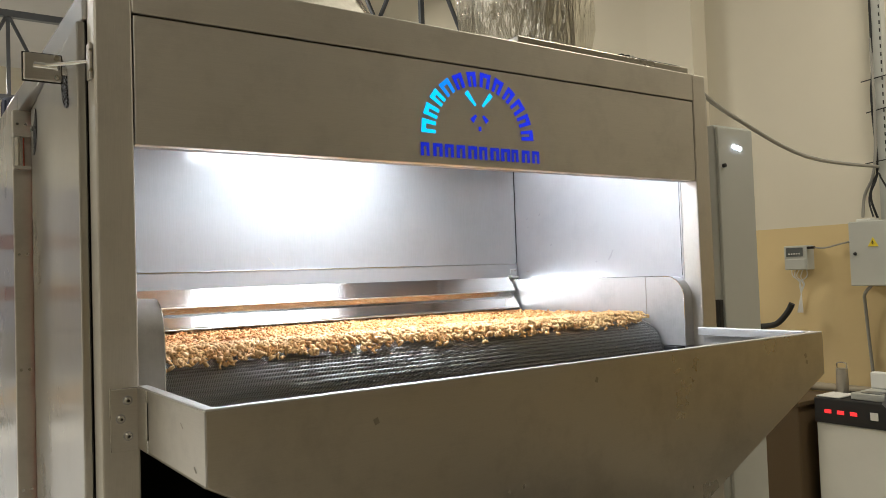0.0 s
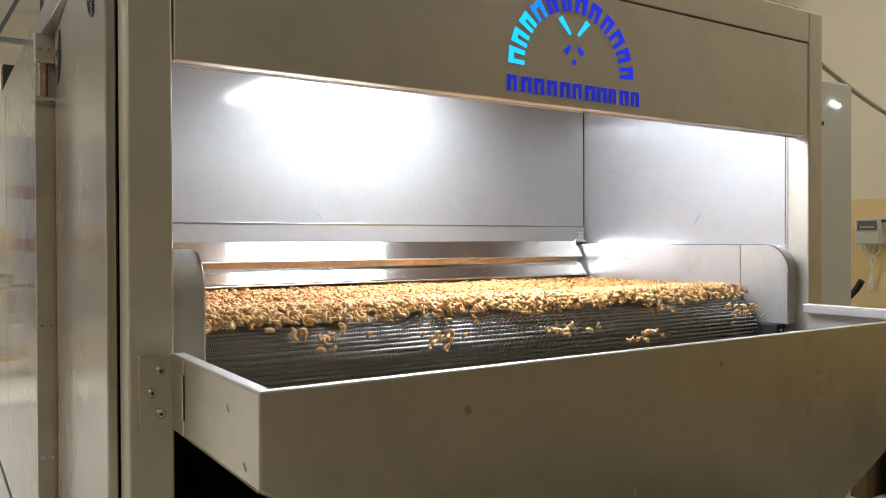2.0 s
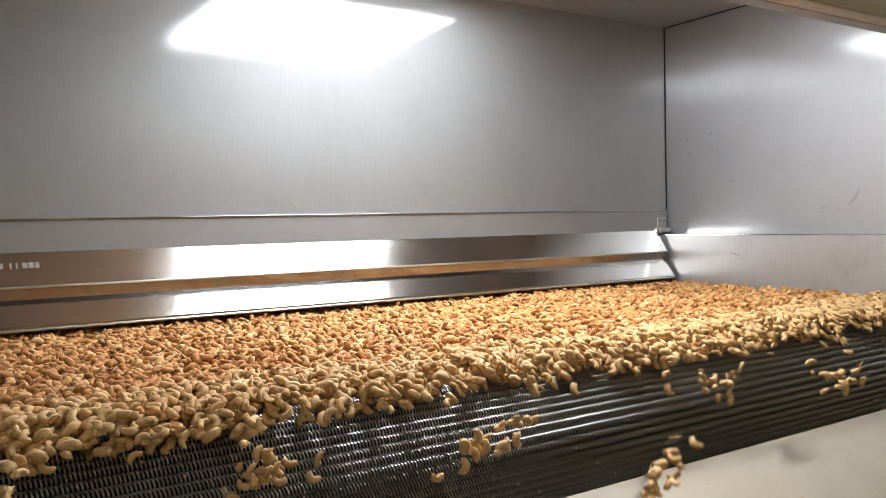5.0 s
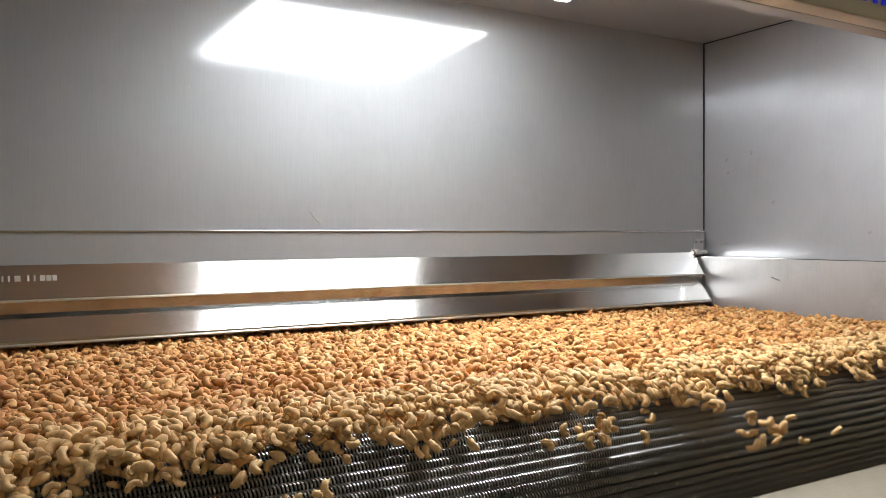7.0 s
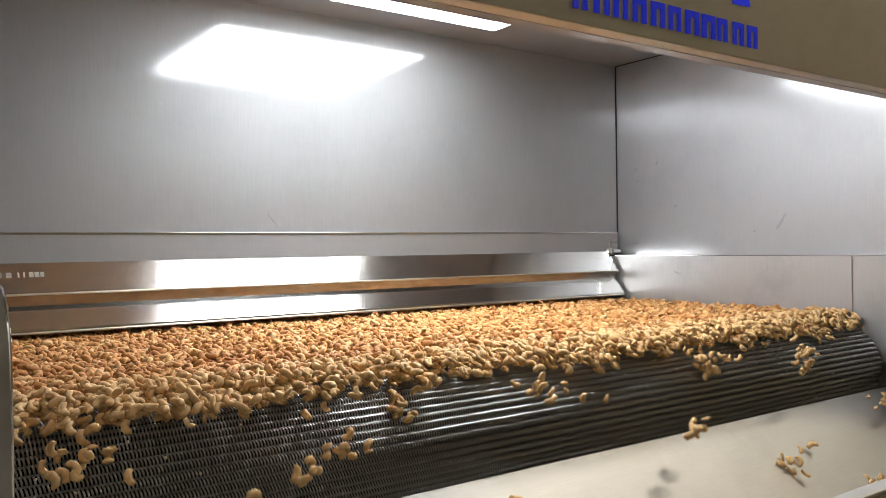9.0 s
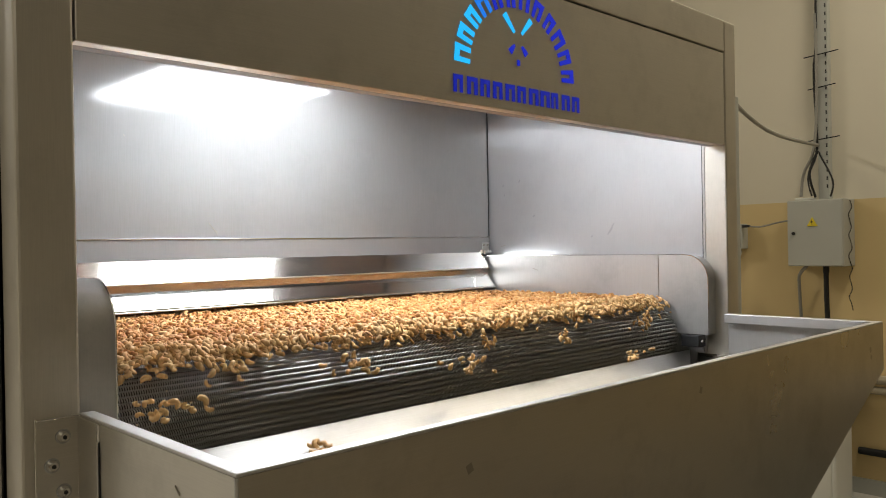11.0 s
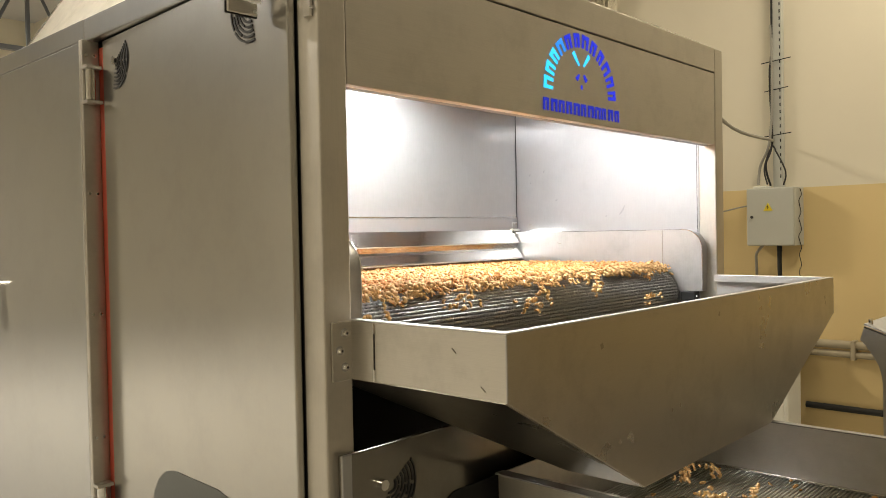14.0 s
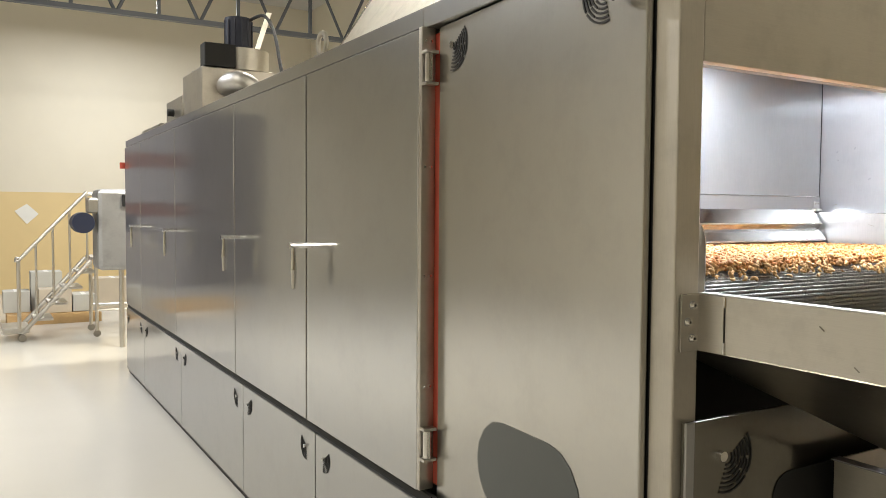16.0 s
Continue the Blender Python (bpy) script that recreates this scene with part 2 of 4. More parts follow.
def bm_tube(points, radius, seg=8, bm=None):
    """A round tube along points, smoothed by a Catmull-Rom curve."""
    bm = bm or bmesh.new()
    pts = [Vector(p) for p in points]
    path = []
    for i in range(len(pts) - 1):
        p0, p1, p2, p3 = pts[max(i - 1, 0)], pts[i], pts[i + 1], pts[min(i + 2, len(pts) - 1)]
        for k in range(6):
            t = k / 6
            path.append(0.5 * (2 * p1 + (p2 - p0) * t + (2 * p0 - 5 * p1 + 4 * p2 - p3) * t * t + (3 * p1 - p0 - 3 * p2 + p3) * t ** 3))
    path.append(pts[-1])
    rings = []
    for i, p in enumerate(path):
        d = (path[min(i + 1, len(path) - 1)] - path[max(i - 1, 0)]).normalized()
        u = d.orthogonal().normalized() if not rings else (last - d * last.dot(d)).normalized()
        last = u
        v = d.cross(u)
        rings.append([bm.verts.new(p + radius * (math.cos(a) * u + math.sin(a) * v)) for a in (2 * math.pi * k / seg for k in range(seg))])
    for r, s in zip(rings, rings[1:]):
        for k in range(seg):
            bm.faces.new((r[k], r[(k + 1) % seg], s[(k + 1) % seg], s[k]))
    bm.faces.new(rings[0][::-1])
    bm.faces.new(rings[-1])
    return bm


def bm_plate(corners, thick, bm=None):
    """A flat sheet through corners, thickened along its normal."""
    bm = bm or bmesh.new()
    cs = [Vector(c) for c in corners]
    n = (cs[1] - cs[0]).cross(cs[2] - cs[0]).normalized() * thick
    a = [bm.verts.new(c) for c in cs]
    b = [bm.verts.new(c + n) for c in cs]
    bm.faces.new(a)
    bm.faces.new(b[::-1])
    for i in range(len(cs)):
        bm.faces.new((a[i], b[i], b[(i + 1) % len(cs)], a[(i + 1) % len(cs)]))
    bmesh.ops.recalc_face_normals(bm, faces=bm.faces)
    return bm


def mesh_of(name, bm, mat, smooth=False):
    me = bpy.data.meshes.new(name)
    bm.to_mesh(me)
    bm.free()
    me.materials.append(mat)
    if smooth:
        me.shade_smooth()
        me.set_sharp_from_angle(angle=radians(35))
    return me


def part(name, bm, mat, parent, label="", smooth=False):
    ob = new(name, mesh_of(name, bm, mat, smooth))
    ob.parent = parent
    return tagged(ob, label)


def thing(name, label, category, group="", kind="", at=(0, 0, 0)):
    ob = new(name)
    ob.location = at
    ob.empty_display_size = 0.1
    return tagged(ob, label, category, group, kind)


def solid(name, bm, mat, label, category, group="", kind="", smooth=False):
    return tagged(new(name, mesh_of(name, bm, mat, smooth)), label, category, group, kind)


# ---- the hall ----
BAND = 1.94
FAR, RIGHT, LEFT, BACK, TOP = 17.6, 5.60, -7.5, -11.0, 6.1
floor = solid("floor", bm_box(LEFT, RIGHT, BACK, FAR, -0.2, 0.0), FLOOR, "pale glossy epoxy hall floor", "floor", kind="structure")
for nm, dims in (("wall_east", (RIGHT, RIGHT + 0.25, BACK, FAR)), ("wall_north", (LEFT, RIGHT, FAR, FAR + 0.25)), ("wall_west", (LEFT - 0.25, LEFT, BACK, FAR)), ("wall_south", (LEFT, RIGHT, BACK - 0.25, BACK))):
    w = solid(nm, bm_box(*dims, BAND, TOP), CREAM, "cream upper wall of the hall", "wall", kind="structure")
    if nm == "wall_north":
        part("lower_band", bm_box(-0.75, RIGHT, FAR, FAR + 0.25, 0.0, BAND), TAN, w, "painted lower wall band")
        part("lower_wall", bm_box(LEFT, -0.75, FAR, FAR + 0.25, 0.0, BAND), CREAM, w)
    else:
        part("lower_band", bm_box(*dims, 0.0, BAND), CREAM if nm == "wall_west" else TAN, w, "painted lower wall band")
solid("ceiling", bm_box(LEFT, RIGHT, BACK, FAR, TOP, TOP + 0.2), ROOF, "grey sheet roof of the hall", "ceiling", kind="structure")
solid("pilaster", bm_box(5.42, 5.60, 4.15, 4.62, 0, TOP), CREAM, "cream wall pilaster", "pilaster", kind="structure")


def roof_truss(y, z0, h):
    t = thing("roof_truss", "dark grey steel lattice roof truss", "truss", "roof trusses", "structure")
    part("bottom_chord", bm_box(LEFT, RIGHT, y - 0.05, y + 0.05, z0 + 0.03, z0 + 0.10), TRUSS, t)
    part("top_chord", bm_box(LEFT, RIGHT, y - 0.05, y + 0.05, z0 + h, z0 + h + 0.1), TRUSS, t)
    n = 11
    step = (RIGHT - LEFT) / n
    for i in range(n):
        x = LEFT + i * step
        part("upright", bm_box(x + step / 2 - 0.025, x + step / 2 + 0.025, y - 0.025, y + 0.025, z0 + 0.10, z0 + h), TRUSS, t)
        part("web_bar", bm_rod((x, y, z0 + 0.05), (x + step / 2, y, z0 + h + 0.05), 0.026, 6), TRUSS, t)
        part("web_bar", bm_rod((x + step / 2, y, z0 + h + 0.05), (x + step, y, z0 + 0.05), 0.026, 6), TRUSS, t)


roof_truss(13.0, 4.42, 1.25)
roof_truss(7.5, 4.42, 1.25)

# ---- the dryer ----
F = 1.81
XL, XR = 0.409, 2.261
BW, RW, BC = 2.775, 2.262, 2.232
dryer = thing("nut_dryer", "long brushed stainless steel belt dryer with closed doors", "dryer")


def dryer_part(name, bm, mat, label="", smooth=False):
    return part(name, bm, mat, dryer, label, smooth)


# front frame and header
dryer_part("post", bm_box(0.335, XL, F, F + 0.07, 0.02, 2.333, 0.004), STEEL_FACE_V)
dryer_part("post", bm_box(XR, 2.330, F, F + 0.07, 0.02, 2.333, 0.004), STEEL_FACE_V)
dryer_part("top_beam", bm_box(XL, XR, F, F + 0.07, 2.2405, 2.333, 0.003), STEEL_FACE)
panel = dryer_part("header_panel", bm_box(XL + 0.003, XR - 0.003, F + 0.002, F + 0.03, 1.963, 2.2365, 0.002), STEEL_FACE)
# added unseen dark sheets, so the back wall mirrors no bright header
dryer_part("header_glare_block", bm_box(XL + 0.003, XR - 0.003, F + 0.031, F + 0.036, 1.980, BC), GREY_GLASS, "unseen dark sheet added behind the header")
dryer_part("beam_glare_block", bm_box(XL + 0.003, XR - 0.003, F + 0.0705, F + 0.0745, 2.15, BC), GREY_GLASS)
dryer_part("header_lip", bm_box(XL + 0.003, XR - 0.003, F + 0.0305, F + 0.055, 1.963, 1.967, 0.001), STEEL_IN)
# outer shell
dryer_part("shell_top", bm_box(0.345, 2.345, F + 0.07, 8.94, 2.29, 2.31), STEEL_DARK)
dryer_part("shell_east", bm_box(2.40, 2.43, F + 0.07, 8.94, 0.02, 2.29), STEEL)
# west shell painted near-black to put shade into the gaps between doors
dryer_part("shell_west", bm_box(0.345, 0.365, 2.905, 8.94, 0.02, 2.236), DARK)
dryer_part("shell_west", bm_box(0.386, 0.392, F + 0.07, 2.905, 0.02, 2.236), DARK)
dryer_part("roof_edge", bm_box(0.325, 0.366, 2.905, 8.94, 2.238, 2.30, 0.004), STEEL_DOOR)
dryer_part("roof_edge", bm_box(0.326, 0.392, F + 0.07, 2.903, 2.233, 2.30, 0.004), STEEL_DOOR)
dryer_part("shell_end", bm_box(0.345, 2.43, 8.90, 8.94, 0.02, 2.29), STEEL)
dryer_part("shell_base", bm_box(0.345, 2.43, 1.83, 8.94, 0.02, 0.06), STEEL_DARK)
# discharge bay lining
dryer_part("bay_back", bm_box(0.40, RW, BW, BW + 0.015, 1.705, BC), STEEL_IN)
dryer_part("bay_strip", bm_box(0.40, RW - 0.003, BW - 0.006, BW + 0.01, 1.648, 1.708, 0.001), STEEL_IN)
dryer_part("bay_side", bm_box(RW, RW + 0.008, 1.889, BW + 0.015, 1.30, BC), STEEL_SIDE)
dryer_part("bay_side", bm_box(0.392, 0.40, 1.985, BW, 1.30, BC), STEEL_DULL)
dryer_part("bay_jamb", bm_box(XR + 0.0005, RW + 0.006, F + 0.07, 1.887, 1.30, BC, 0.0008), STEEL_CHEEK)
dryer_part("bay_ceiling", bm_box(0.40, RW + 0.008, F + 0.0752, BW + 0.015, BC, BC + 0.01), STEEL_IN)
dryer_part("corner_seam", bm_box(RW - 0.0025, RW, BW - 0.0025, BW, 1.64, BC), BLACK, "dark sheet joint")
dryer_part("corner_seam", bm_box(RW - 0.0025, RW, 1.90, BW - 0.004, BC - 0.0025, BC), BLACK, "dark sheet joint")
dryer_part("corner_seam", bm_box(RW - 0.001, RW + 0.001, 1.887, 1.889, 1.64, BC), BLACK, "dark sheet joint")
dryer_part("cheek_joint", bm_box(2.2137, 2.215, 2.0128, 2.0150, 1.50, 1.637), STEEL_DARK)
lamp = dryer_part("bay_light", bm_box(1.038, 1.656, 2.009, 2.627, BC - 0.012, BC, 0.003), WHITE_PAINT, "square white light panel")
part("diffuser", bm_box(1.052, 1.642, 2.023, 2.613, BC - 0.0165, BC - 0.0125), LAMP_GLOW, lamp, "glowing white diffuser")


dryer_part("edge_bead", bm_rod((0.41, BW - 0.0065, 1.7085), (RW - 0.004, BW - 0.0065, 1.7085), 0.0026, 6), CHROME)


def cheek(x0, x1, label):
    pts = [(BW - 0.008, 1.30), (BW - 0.008, 1.638)]
    for k in range(7):
        a = math.pi / 2 * k / 6
        pts.append((1.925 - 0.075 * math.sin(a), 1.563 + 0.075 * math.cos(a)))
    pts.append((1.85, 1.400))
    pts.append((1.965, 1.398))
    pts.append((2.0, 1.30))
    bm = bm_prism(pts, "x", x0, x1)
    return dryer_part("cheek_plate", bm, STEEL_CHEEK, label, True)


cheek(2.215, 2.2605, "rounded steel side guard")
cheek(XL + 0.003, 0.473, "rounded steel side guard")
for ex in (2.2152, 0.4728):
    rim = [(ex, 1.935, 1.6385)] + [(ex, 1.925 - 0.0755 * math.sin(math.pi / 2 * k / 6), 1.563 + 0.0755 * math.cos(math.pi / 2 * k / 6)) for k in range(1, 7)] + [(ex, 1.8495, 1.48), (ex, 1.8495, 1.401)]
    dryer_part("edge_bead", bm_tube(rim, 0.0013, 6), CHROME, "ground bright edge", True)
dryer_part("edge_bead", bm_rod((2.2155, 1.935, 1.6385), (2.2155, BW - 0.01, 1.6385), 0.0014, 6), CHROME)
bearing = dryer_part("bearing_block", bm_box(2.196, 2.240, 1.872, 1.93, 1.362, 1.397, 0.003), BLACK, "black roller bearing block")
for bx in (2.208, 2.228):
    part("bolt", bm_rod((bx, 1.872, 1.380), (bx, 1.866, 1.380), 0.004, 8), CHROME, bearing)
# folded levelling flap over the nuts
flap = [(2.760, 1.651), (2.7205, 1.594), (2.720, 1.590), (2.734, 1.570), (2.697, 1.527), (2.6965, 1.520), (2.701, 1.521), (2.738, 1.568), (2.7255, 1.590), (2.764, 1.649)]
dryer_part("levelling_flap", bm_prism(flap, "x", 0.464, 2.202), STEEL_FLAP, "folded polished steel flap")
dryer_part("edge_bead", bm_rod((0.464, 2.6975, 1.521), (2.202, 2.6975, 1.521), 0.0028, 8), STEEL, "rolled bright edge", True)
dryer_part("edge_bead", bm_rod((0.464, 2.721, 1.592), (2.202, 2.721, 1.592), 0.0024, 8), STEEL, "rolled bright edge", True)
hb = dryer_part("flap_bracket", bm_box(2.214, 2.250, BW - 0.0095, BW - 0.0065, 1.656, 1.688, 0.001), STEEL_CHEEK)
part("pin", bm_rod((2.196, 2.757, 1.651), (2.250, 2.757, 1.651), 0.006), STEEL, hb)
for bx in (2.221, 2.241):
    part("bolt", bm_rod((bx, BW - 0.0095, 1.679), (bx, BW - 0.013, 1.679), 0.0036, 8), STEEL_DARK, hb)
part("arm", bm_box(2.204, 2.212, 2.745, BW - 0.0065, 1.645, 1.660, 0.001), STEEL, hb)
# scuffs and an ink code
for ax, az, bx, bz in ((1.098, 1.754, 1.123, 1.722), (1.112, 1.735, 1.125, 1.728), (0.86, 1.985, 0.863, 1.981)):
    dryer_part("scratch", bm_rod((ax, BW - 0.0004, az), (bx, BW - 0.0004, bz), 0.0009, 4), STEEL_DARK, "fine dark scratch")
SMEAR = hazy(steel("finger_smear", (0.45, 0.455, 0.465), 0.11, smudge=0.015, stain=0.3), 0.5, 0.8)
for ay, az, by, bz in ((2.700, 1.897, 2.693, 1.905), (2.620, 1.908, 2.614, 1.918), (2.694, 1.862, 2.690, 1.868), (2.555, 1.778, 2.545, 1.784), (2.232, 1.706, 2.206, 1.744), (2.226, 1.712, 2.212, 1.730), (2.300, 1.700, 2.292, 1.704)):
    bm = bm_rod((RW - 0.0002, ay, az), (RW - 0.0002, by, bz), 0.0030, 7)
    bmesh.ops.scale(bm, vec=(0.12, 1, 1), space=Matrix.Translation((-RW, 0, 0)), verts=bm.verts)
    dryer_part("smear", bm, SMEAR, "dull finger smear")
dryer_part("scratch", bm_rod((RW - 0.0003, 2.712, 1.672), (RW - 0.0003, 2.690, 1.676), 0.0011, 4), STEEL_DARK, "fine dark scratch")
dryer_part("scratch", bm_rod((2.2148, 2.520, 1.592), (2.2148, 2.496, 1.585), 0.0012, 4), STEEL_DARK, "fine dark scratch")
for k, w in enumerate((0.003, 0.003, 0.009, 0.0, 0.003, 0.003, 0.008, 0.008, 0.007)):
    if w:
        cx = 0.545 + 0.0096 * k
        dryer_part("ink_mark", bm_plate([(cx, 2.7405, 1.6245), (cx + w, 2.7405, 1.6245), (cx + w, 2.7470, 1.6338), (cx, 2.7470, 1.6338)], -0.0008), CABLE_GREY, "pale printed code mark")


# side doors
def vent_spans(k, lo, hi):
    """Stretches of one ring of slots, with solid bridges that step from ring to ring."""
    cuts = ((0.0, 1.0),) if k == 0 else ((0.0, 0.30), (0.30, 0.70), (0.70, 1.0)) if k % 2 else ((0.0, 0.50), (0.50, 1.0))
    gap = 0.0 if k == 0 else 0.022
    return [(lo + (hi - lo) * (a + gap), lo + (hi - lo) * (b - gap)) for a, b in cuts]


def arc_vent(parent, y, z, sgn, size=1.0):
    """Fan of pressed slots round a lock, on the door's outer face."""
    for k in range(7):
        r = (0.016 + 0.0108 * k) * size
        w = 0.0052 * size
        for a0, a1 in vent_spans(k, -108, 38):
            angles = [radians(a0 + (a1 - a0) * i / 5) for i in range(6)]
            pts = [(y - sgn * r * math.cos(a), z + r * math.sin(a)) for a in angles]
            ins = [(y - sgn * (r - w) * math.cos(a), z + (r - w) * math.sin(a)) for a in angles[::-1]]
            part("vent_slot", bm_prism(pts + ins, "x", 0.3118, 0.3145), BLACK, parent)
    part("lock", bm_rod((0.314, y, z), (0.304, y, z), 0.011 * size), CHROME, parent, "round chrome lock")


XD = 0.315
front_door = dryer_part("cover_door", bm_box(XD, 0.335, 1.886, 2.850, 0.30, 2.230, 0.004), STEEL_COVER)
# black strip drawn for the dark gap between post and cover door
dryer_part("door_gap_strip", bm_box(0.338, 0.346, 1.872, 1.886, 0.05, 2.24), BLACK)
arc_vent(front_door, 2.75, 2.155, 1)
arc_vent(front_door, 2.03, 2.155, -1)
slot = []
for cy, a0 in ((2.45, -90), (2.225, 90)):
    for k in range(9):
        a = radians(a0 + 180 * k / 8)
        slot.append((cy + 0.135 * math.cos(a), 0.895 + 0.135 * math.sin(a)))
window = part("inspection_slot", bm_prism(slot, "x", XD - 0.002, XD + 0.004), GREY_GLASS, front_door, "dark grey rounded inspection window")
# the cover door stands a little ajar
front_door.matrix_basis = Matrix.Translation((XD, 1.886, 0)) @ Matrix.Rotation(radians(-2.4), 4, "Z") @ Matrix.Translation((-XD, -1.886, 0))
dryer_part("red_gasket", bm_box(0.3603, 0.3640, 2.8520, 2.8845, 0.72, 2.215, 0.001), RED, "red silicone door seal")
strip = dryer_part("hinge_strip", bm_box(0.309, 0.362, 2.885, 2.905, 0.70, 2.235, 0.003), STEEL)
for hz in (2.10, 0.86):
    hinge = part("hinge", bm_rod((0.326, 2.866, hz - 0.045), (0.326, 2.866, hz + 0.045), 0.014), CHROME, strip, "steel barrel hinge")
    part("hinge_leaf", bm_box(0.308, 0.356, 2.852, 2.885, hz - 0.056, hz - 0.046, 0.001), STEEL, hinge)
    part("hinge_leaf", bm_box(0.308, 0.356, 2.852, 2.885, hz + 0.046, hz + 0.056, 0.001), STEEL, hinge)
for sz in (2.19, 1.78, 1.42, 1.05):
    for sx in (0.322, 0.346):
        part("screw", bm_rod((sx, 2.885, sz), (sx, 2.881, sz), 0.0045, 8), CHROME, strip)

UPPER = [2.908, 3.953, 5.09, 6.66, 8.10, 8.94]
HANDLES = [3.869, 4.988, 6.589, 8.03]
for i in range(5):
    d = dryer_part("side_door", bm_box(XD, 0.344, UPPER[i] + 0.008, UPPER[i + 1] - 0.008, 0.690, 2.232, 0.005), STEEL_DOOR)
    if i < 4:
        hy = HANDLES[i]
        hd = part("handle", bm_rod((XD, hy, 1.482), (XD - 0.105, hy, 1.482), 0.012), CHROME, d, "hanging steel latch handle")
        grip = bm_rod((XD - 0.088, hy, 1.478), (XD - 0.088, hy, 1.375), 0.008, 12, None, 0.014)
        part("grip", bm_rod((XD - 0.088, hy, 1.376), (XD - 0.088, hy, 1.295), 0.014, 12, grip, 0.009), CHROME, hd, "", True)
LOWER = [1.886, 3.845, 4.94, 6.50, 7.98, 8.94]
for i in range(5):
    z1 = 0.655
    d = dryer_part("lower_door", bm_box(XD, 0.344, max(LOWER[i] + 0.006, 2.908), LOWER[i + 1] - 0.006, 0.045, z1, 0.004), STEEL_DOOR)
    if i:
        arc_vent(d, LOWER[i] + 0.11, 0.57, -1, 0.75)
    arc_vent(d, LOWER[i + 1] - 0.11, 0.57, 1, 0.75)
dryer_part("door_rail", bm_box(0.330, 0.346, 1.89, 8.94, 0.655, 0.690), DARK)
dryer_part("plinth", bm_box(0.335, 0.36, 1.89, 8.94, 0.0, 0.045), BLACK)

# top latch between post and cover door
latch = dryer_part("top_latch", bm_box(0.226, 0.300, 1.97, 1.976, 2.115, 2.174, 0.003), STEEL, "steel latch plate with rod")
part("rod", bm_rod((0.26, 1.962, 2.145), (0.331, 1.840, 2.134), 0.004), CHROME, latch)
part("sleeve", bm_rod((0.248, 1.967, 2.147), (0.290, 1.940, 2.140), 0.007), CHROME, latch)
part("edge_strip", bm_box(0.2235, 0.3025, 1.9762, 1.979, 2.1125, 2.1765, 0.001), BLACK, latch, "black rubber backing")
for bz in (2.124, 2.166):
    part("bolt", bm_rod((0.290, 1.970, bz), (0.290, 1.964, bz), 0.0055, 10), CHROME, latch)
    part("keeper_bolt", bm_rod((0.331, 1.8255, bz - 0.012), (0.331, 1.820, bz - 0.012), 0.004, 8), CHROME, latch)
part("pin_hole", bm_rod((0.2725, 1.9450, 2.1432), (0.2715, 1.9436, 2.1432), 0.0035, 8), BLACK, latch)
part("keeper", bm_box(0.327, 0.3345, 1.825, 1.850, 2.095, 2.170, 0.002), STEEL, latch)

# backlit cut-out emblem: an arc of blocks over a mill cross and a row of blocks
CX, CZ = 1.325, 2.045
emblem = part("emblem", bm_box(CX - 0.004, CX + 0.004, F + 0.0005, F + 0.002, 2.062, 2.074), BLUE_GLOW, panel, "backlit blue cut-out emblem")
for k in range(12):
    a = radians(174 - 168 * k / 11)
    ux, uz = math.cos(a), math.sin(a)
    bm = bmesh.new()
    wide = (0.0185, 0.0165, 0.0155)[k % 3]
    for (r0, r1), lo, hi in (((0.150, 0.194), -wide, -wide + 0.0115), ((0.150, 0.194), wide - 0.0105, wide), ((0.181, 0.194), -wide + 0.0115, wide - 0.0105)):
        pts = [(CX + ux * r - uz * q * f, CZ + uz * r * 0.93 + ux * q * f) for r, q, f in ((r0, lo, 0.85), (r1, lo, 1.0), (r1, hi, 1.0), (r0, hi, 0.85))]
        bm_prism(pts, "y", F + 0.0005, F + 0.002, bm)
    part("letter_block", bm, CYAN_GLOW if k < 3 else TEAL_GLOW if k == 3 else BLUE_GLOW, emblem)
for k, (a, r) in enumerate(((48, 0.085), (132, 0.085), (228, 0.06), (312, 0.06))):
    ux, uz = math.cos(radians(a)), math.sin(radians(a))
    pts = [(CX + ux * q - uz * w, 2.118 + uz * q + ux * w) for q, w in ((0.018, -0.003), (r - 0.02, -0.007), (r - 0.02, 0.007), (0.018, 0.003))]
    part("mill_blade", bm_prism(pts, "y", F + 0.0005, F + 0.002), CYAN_GLOW if k < 2 else BLUE_GLOW, emblem)
for k in range(11):
    x0 = 1.127 + 0.0386 * k
    w = (0.026, 0.030, 0.028, 0.028, 0.030, 0.027, 0.031, 0.032, 0.024, 0.028, 0.026)[k]
    bar = bm_box(x0, x0 + w * 0.34, F + 0.0005, F + 0.002, 1.983, 2.018)
    bm_box(x0 + w * 0.68, x0 + w, F + 0.0005, F + 0.002, 1.983, 2.018, 0, bar)
    bm_box(x0 + w * 0.34, x0 + w * 0.68, F + 0.0005, F + 0.002, 2.009, 2.018, 0, bar)
    part("letter_block", bar, DEEP_GLOW, emblem)

# ---- the discharge hopper ----
hopper = thing("discharge_hopper", "brushed stainless steel funnel hopper bolted under the belt", "hopper")
HX0, HX1, HY, HZ, HB = 0.406, 2.258, 1.390, 1.459, 1.338
BX0, BX1, BZ, BY = 0.90, 1.66, 1.065, 1.60


def hopper_part(name, bm, mat=STEEL, label="", smooth=False):
    return part(name, bm, mat, hopper, label, smooth)


hopper_part("front_sheet", bm_prism([(HX0, HZ), (HX0, HB), (BX0, BZ), (BX1, BZ), (HX1, HB), (HX1, HZ)], "y", HY, HY + 0.003), STEEL_HOPPER)
hopper_part("side_sheet", bm_box(HX0, HX0 + 0.003, HY + 0.003, F - 0.002, HB, HZ))
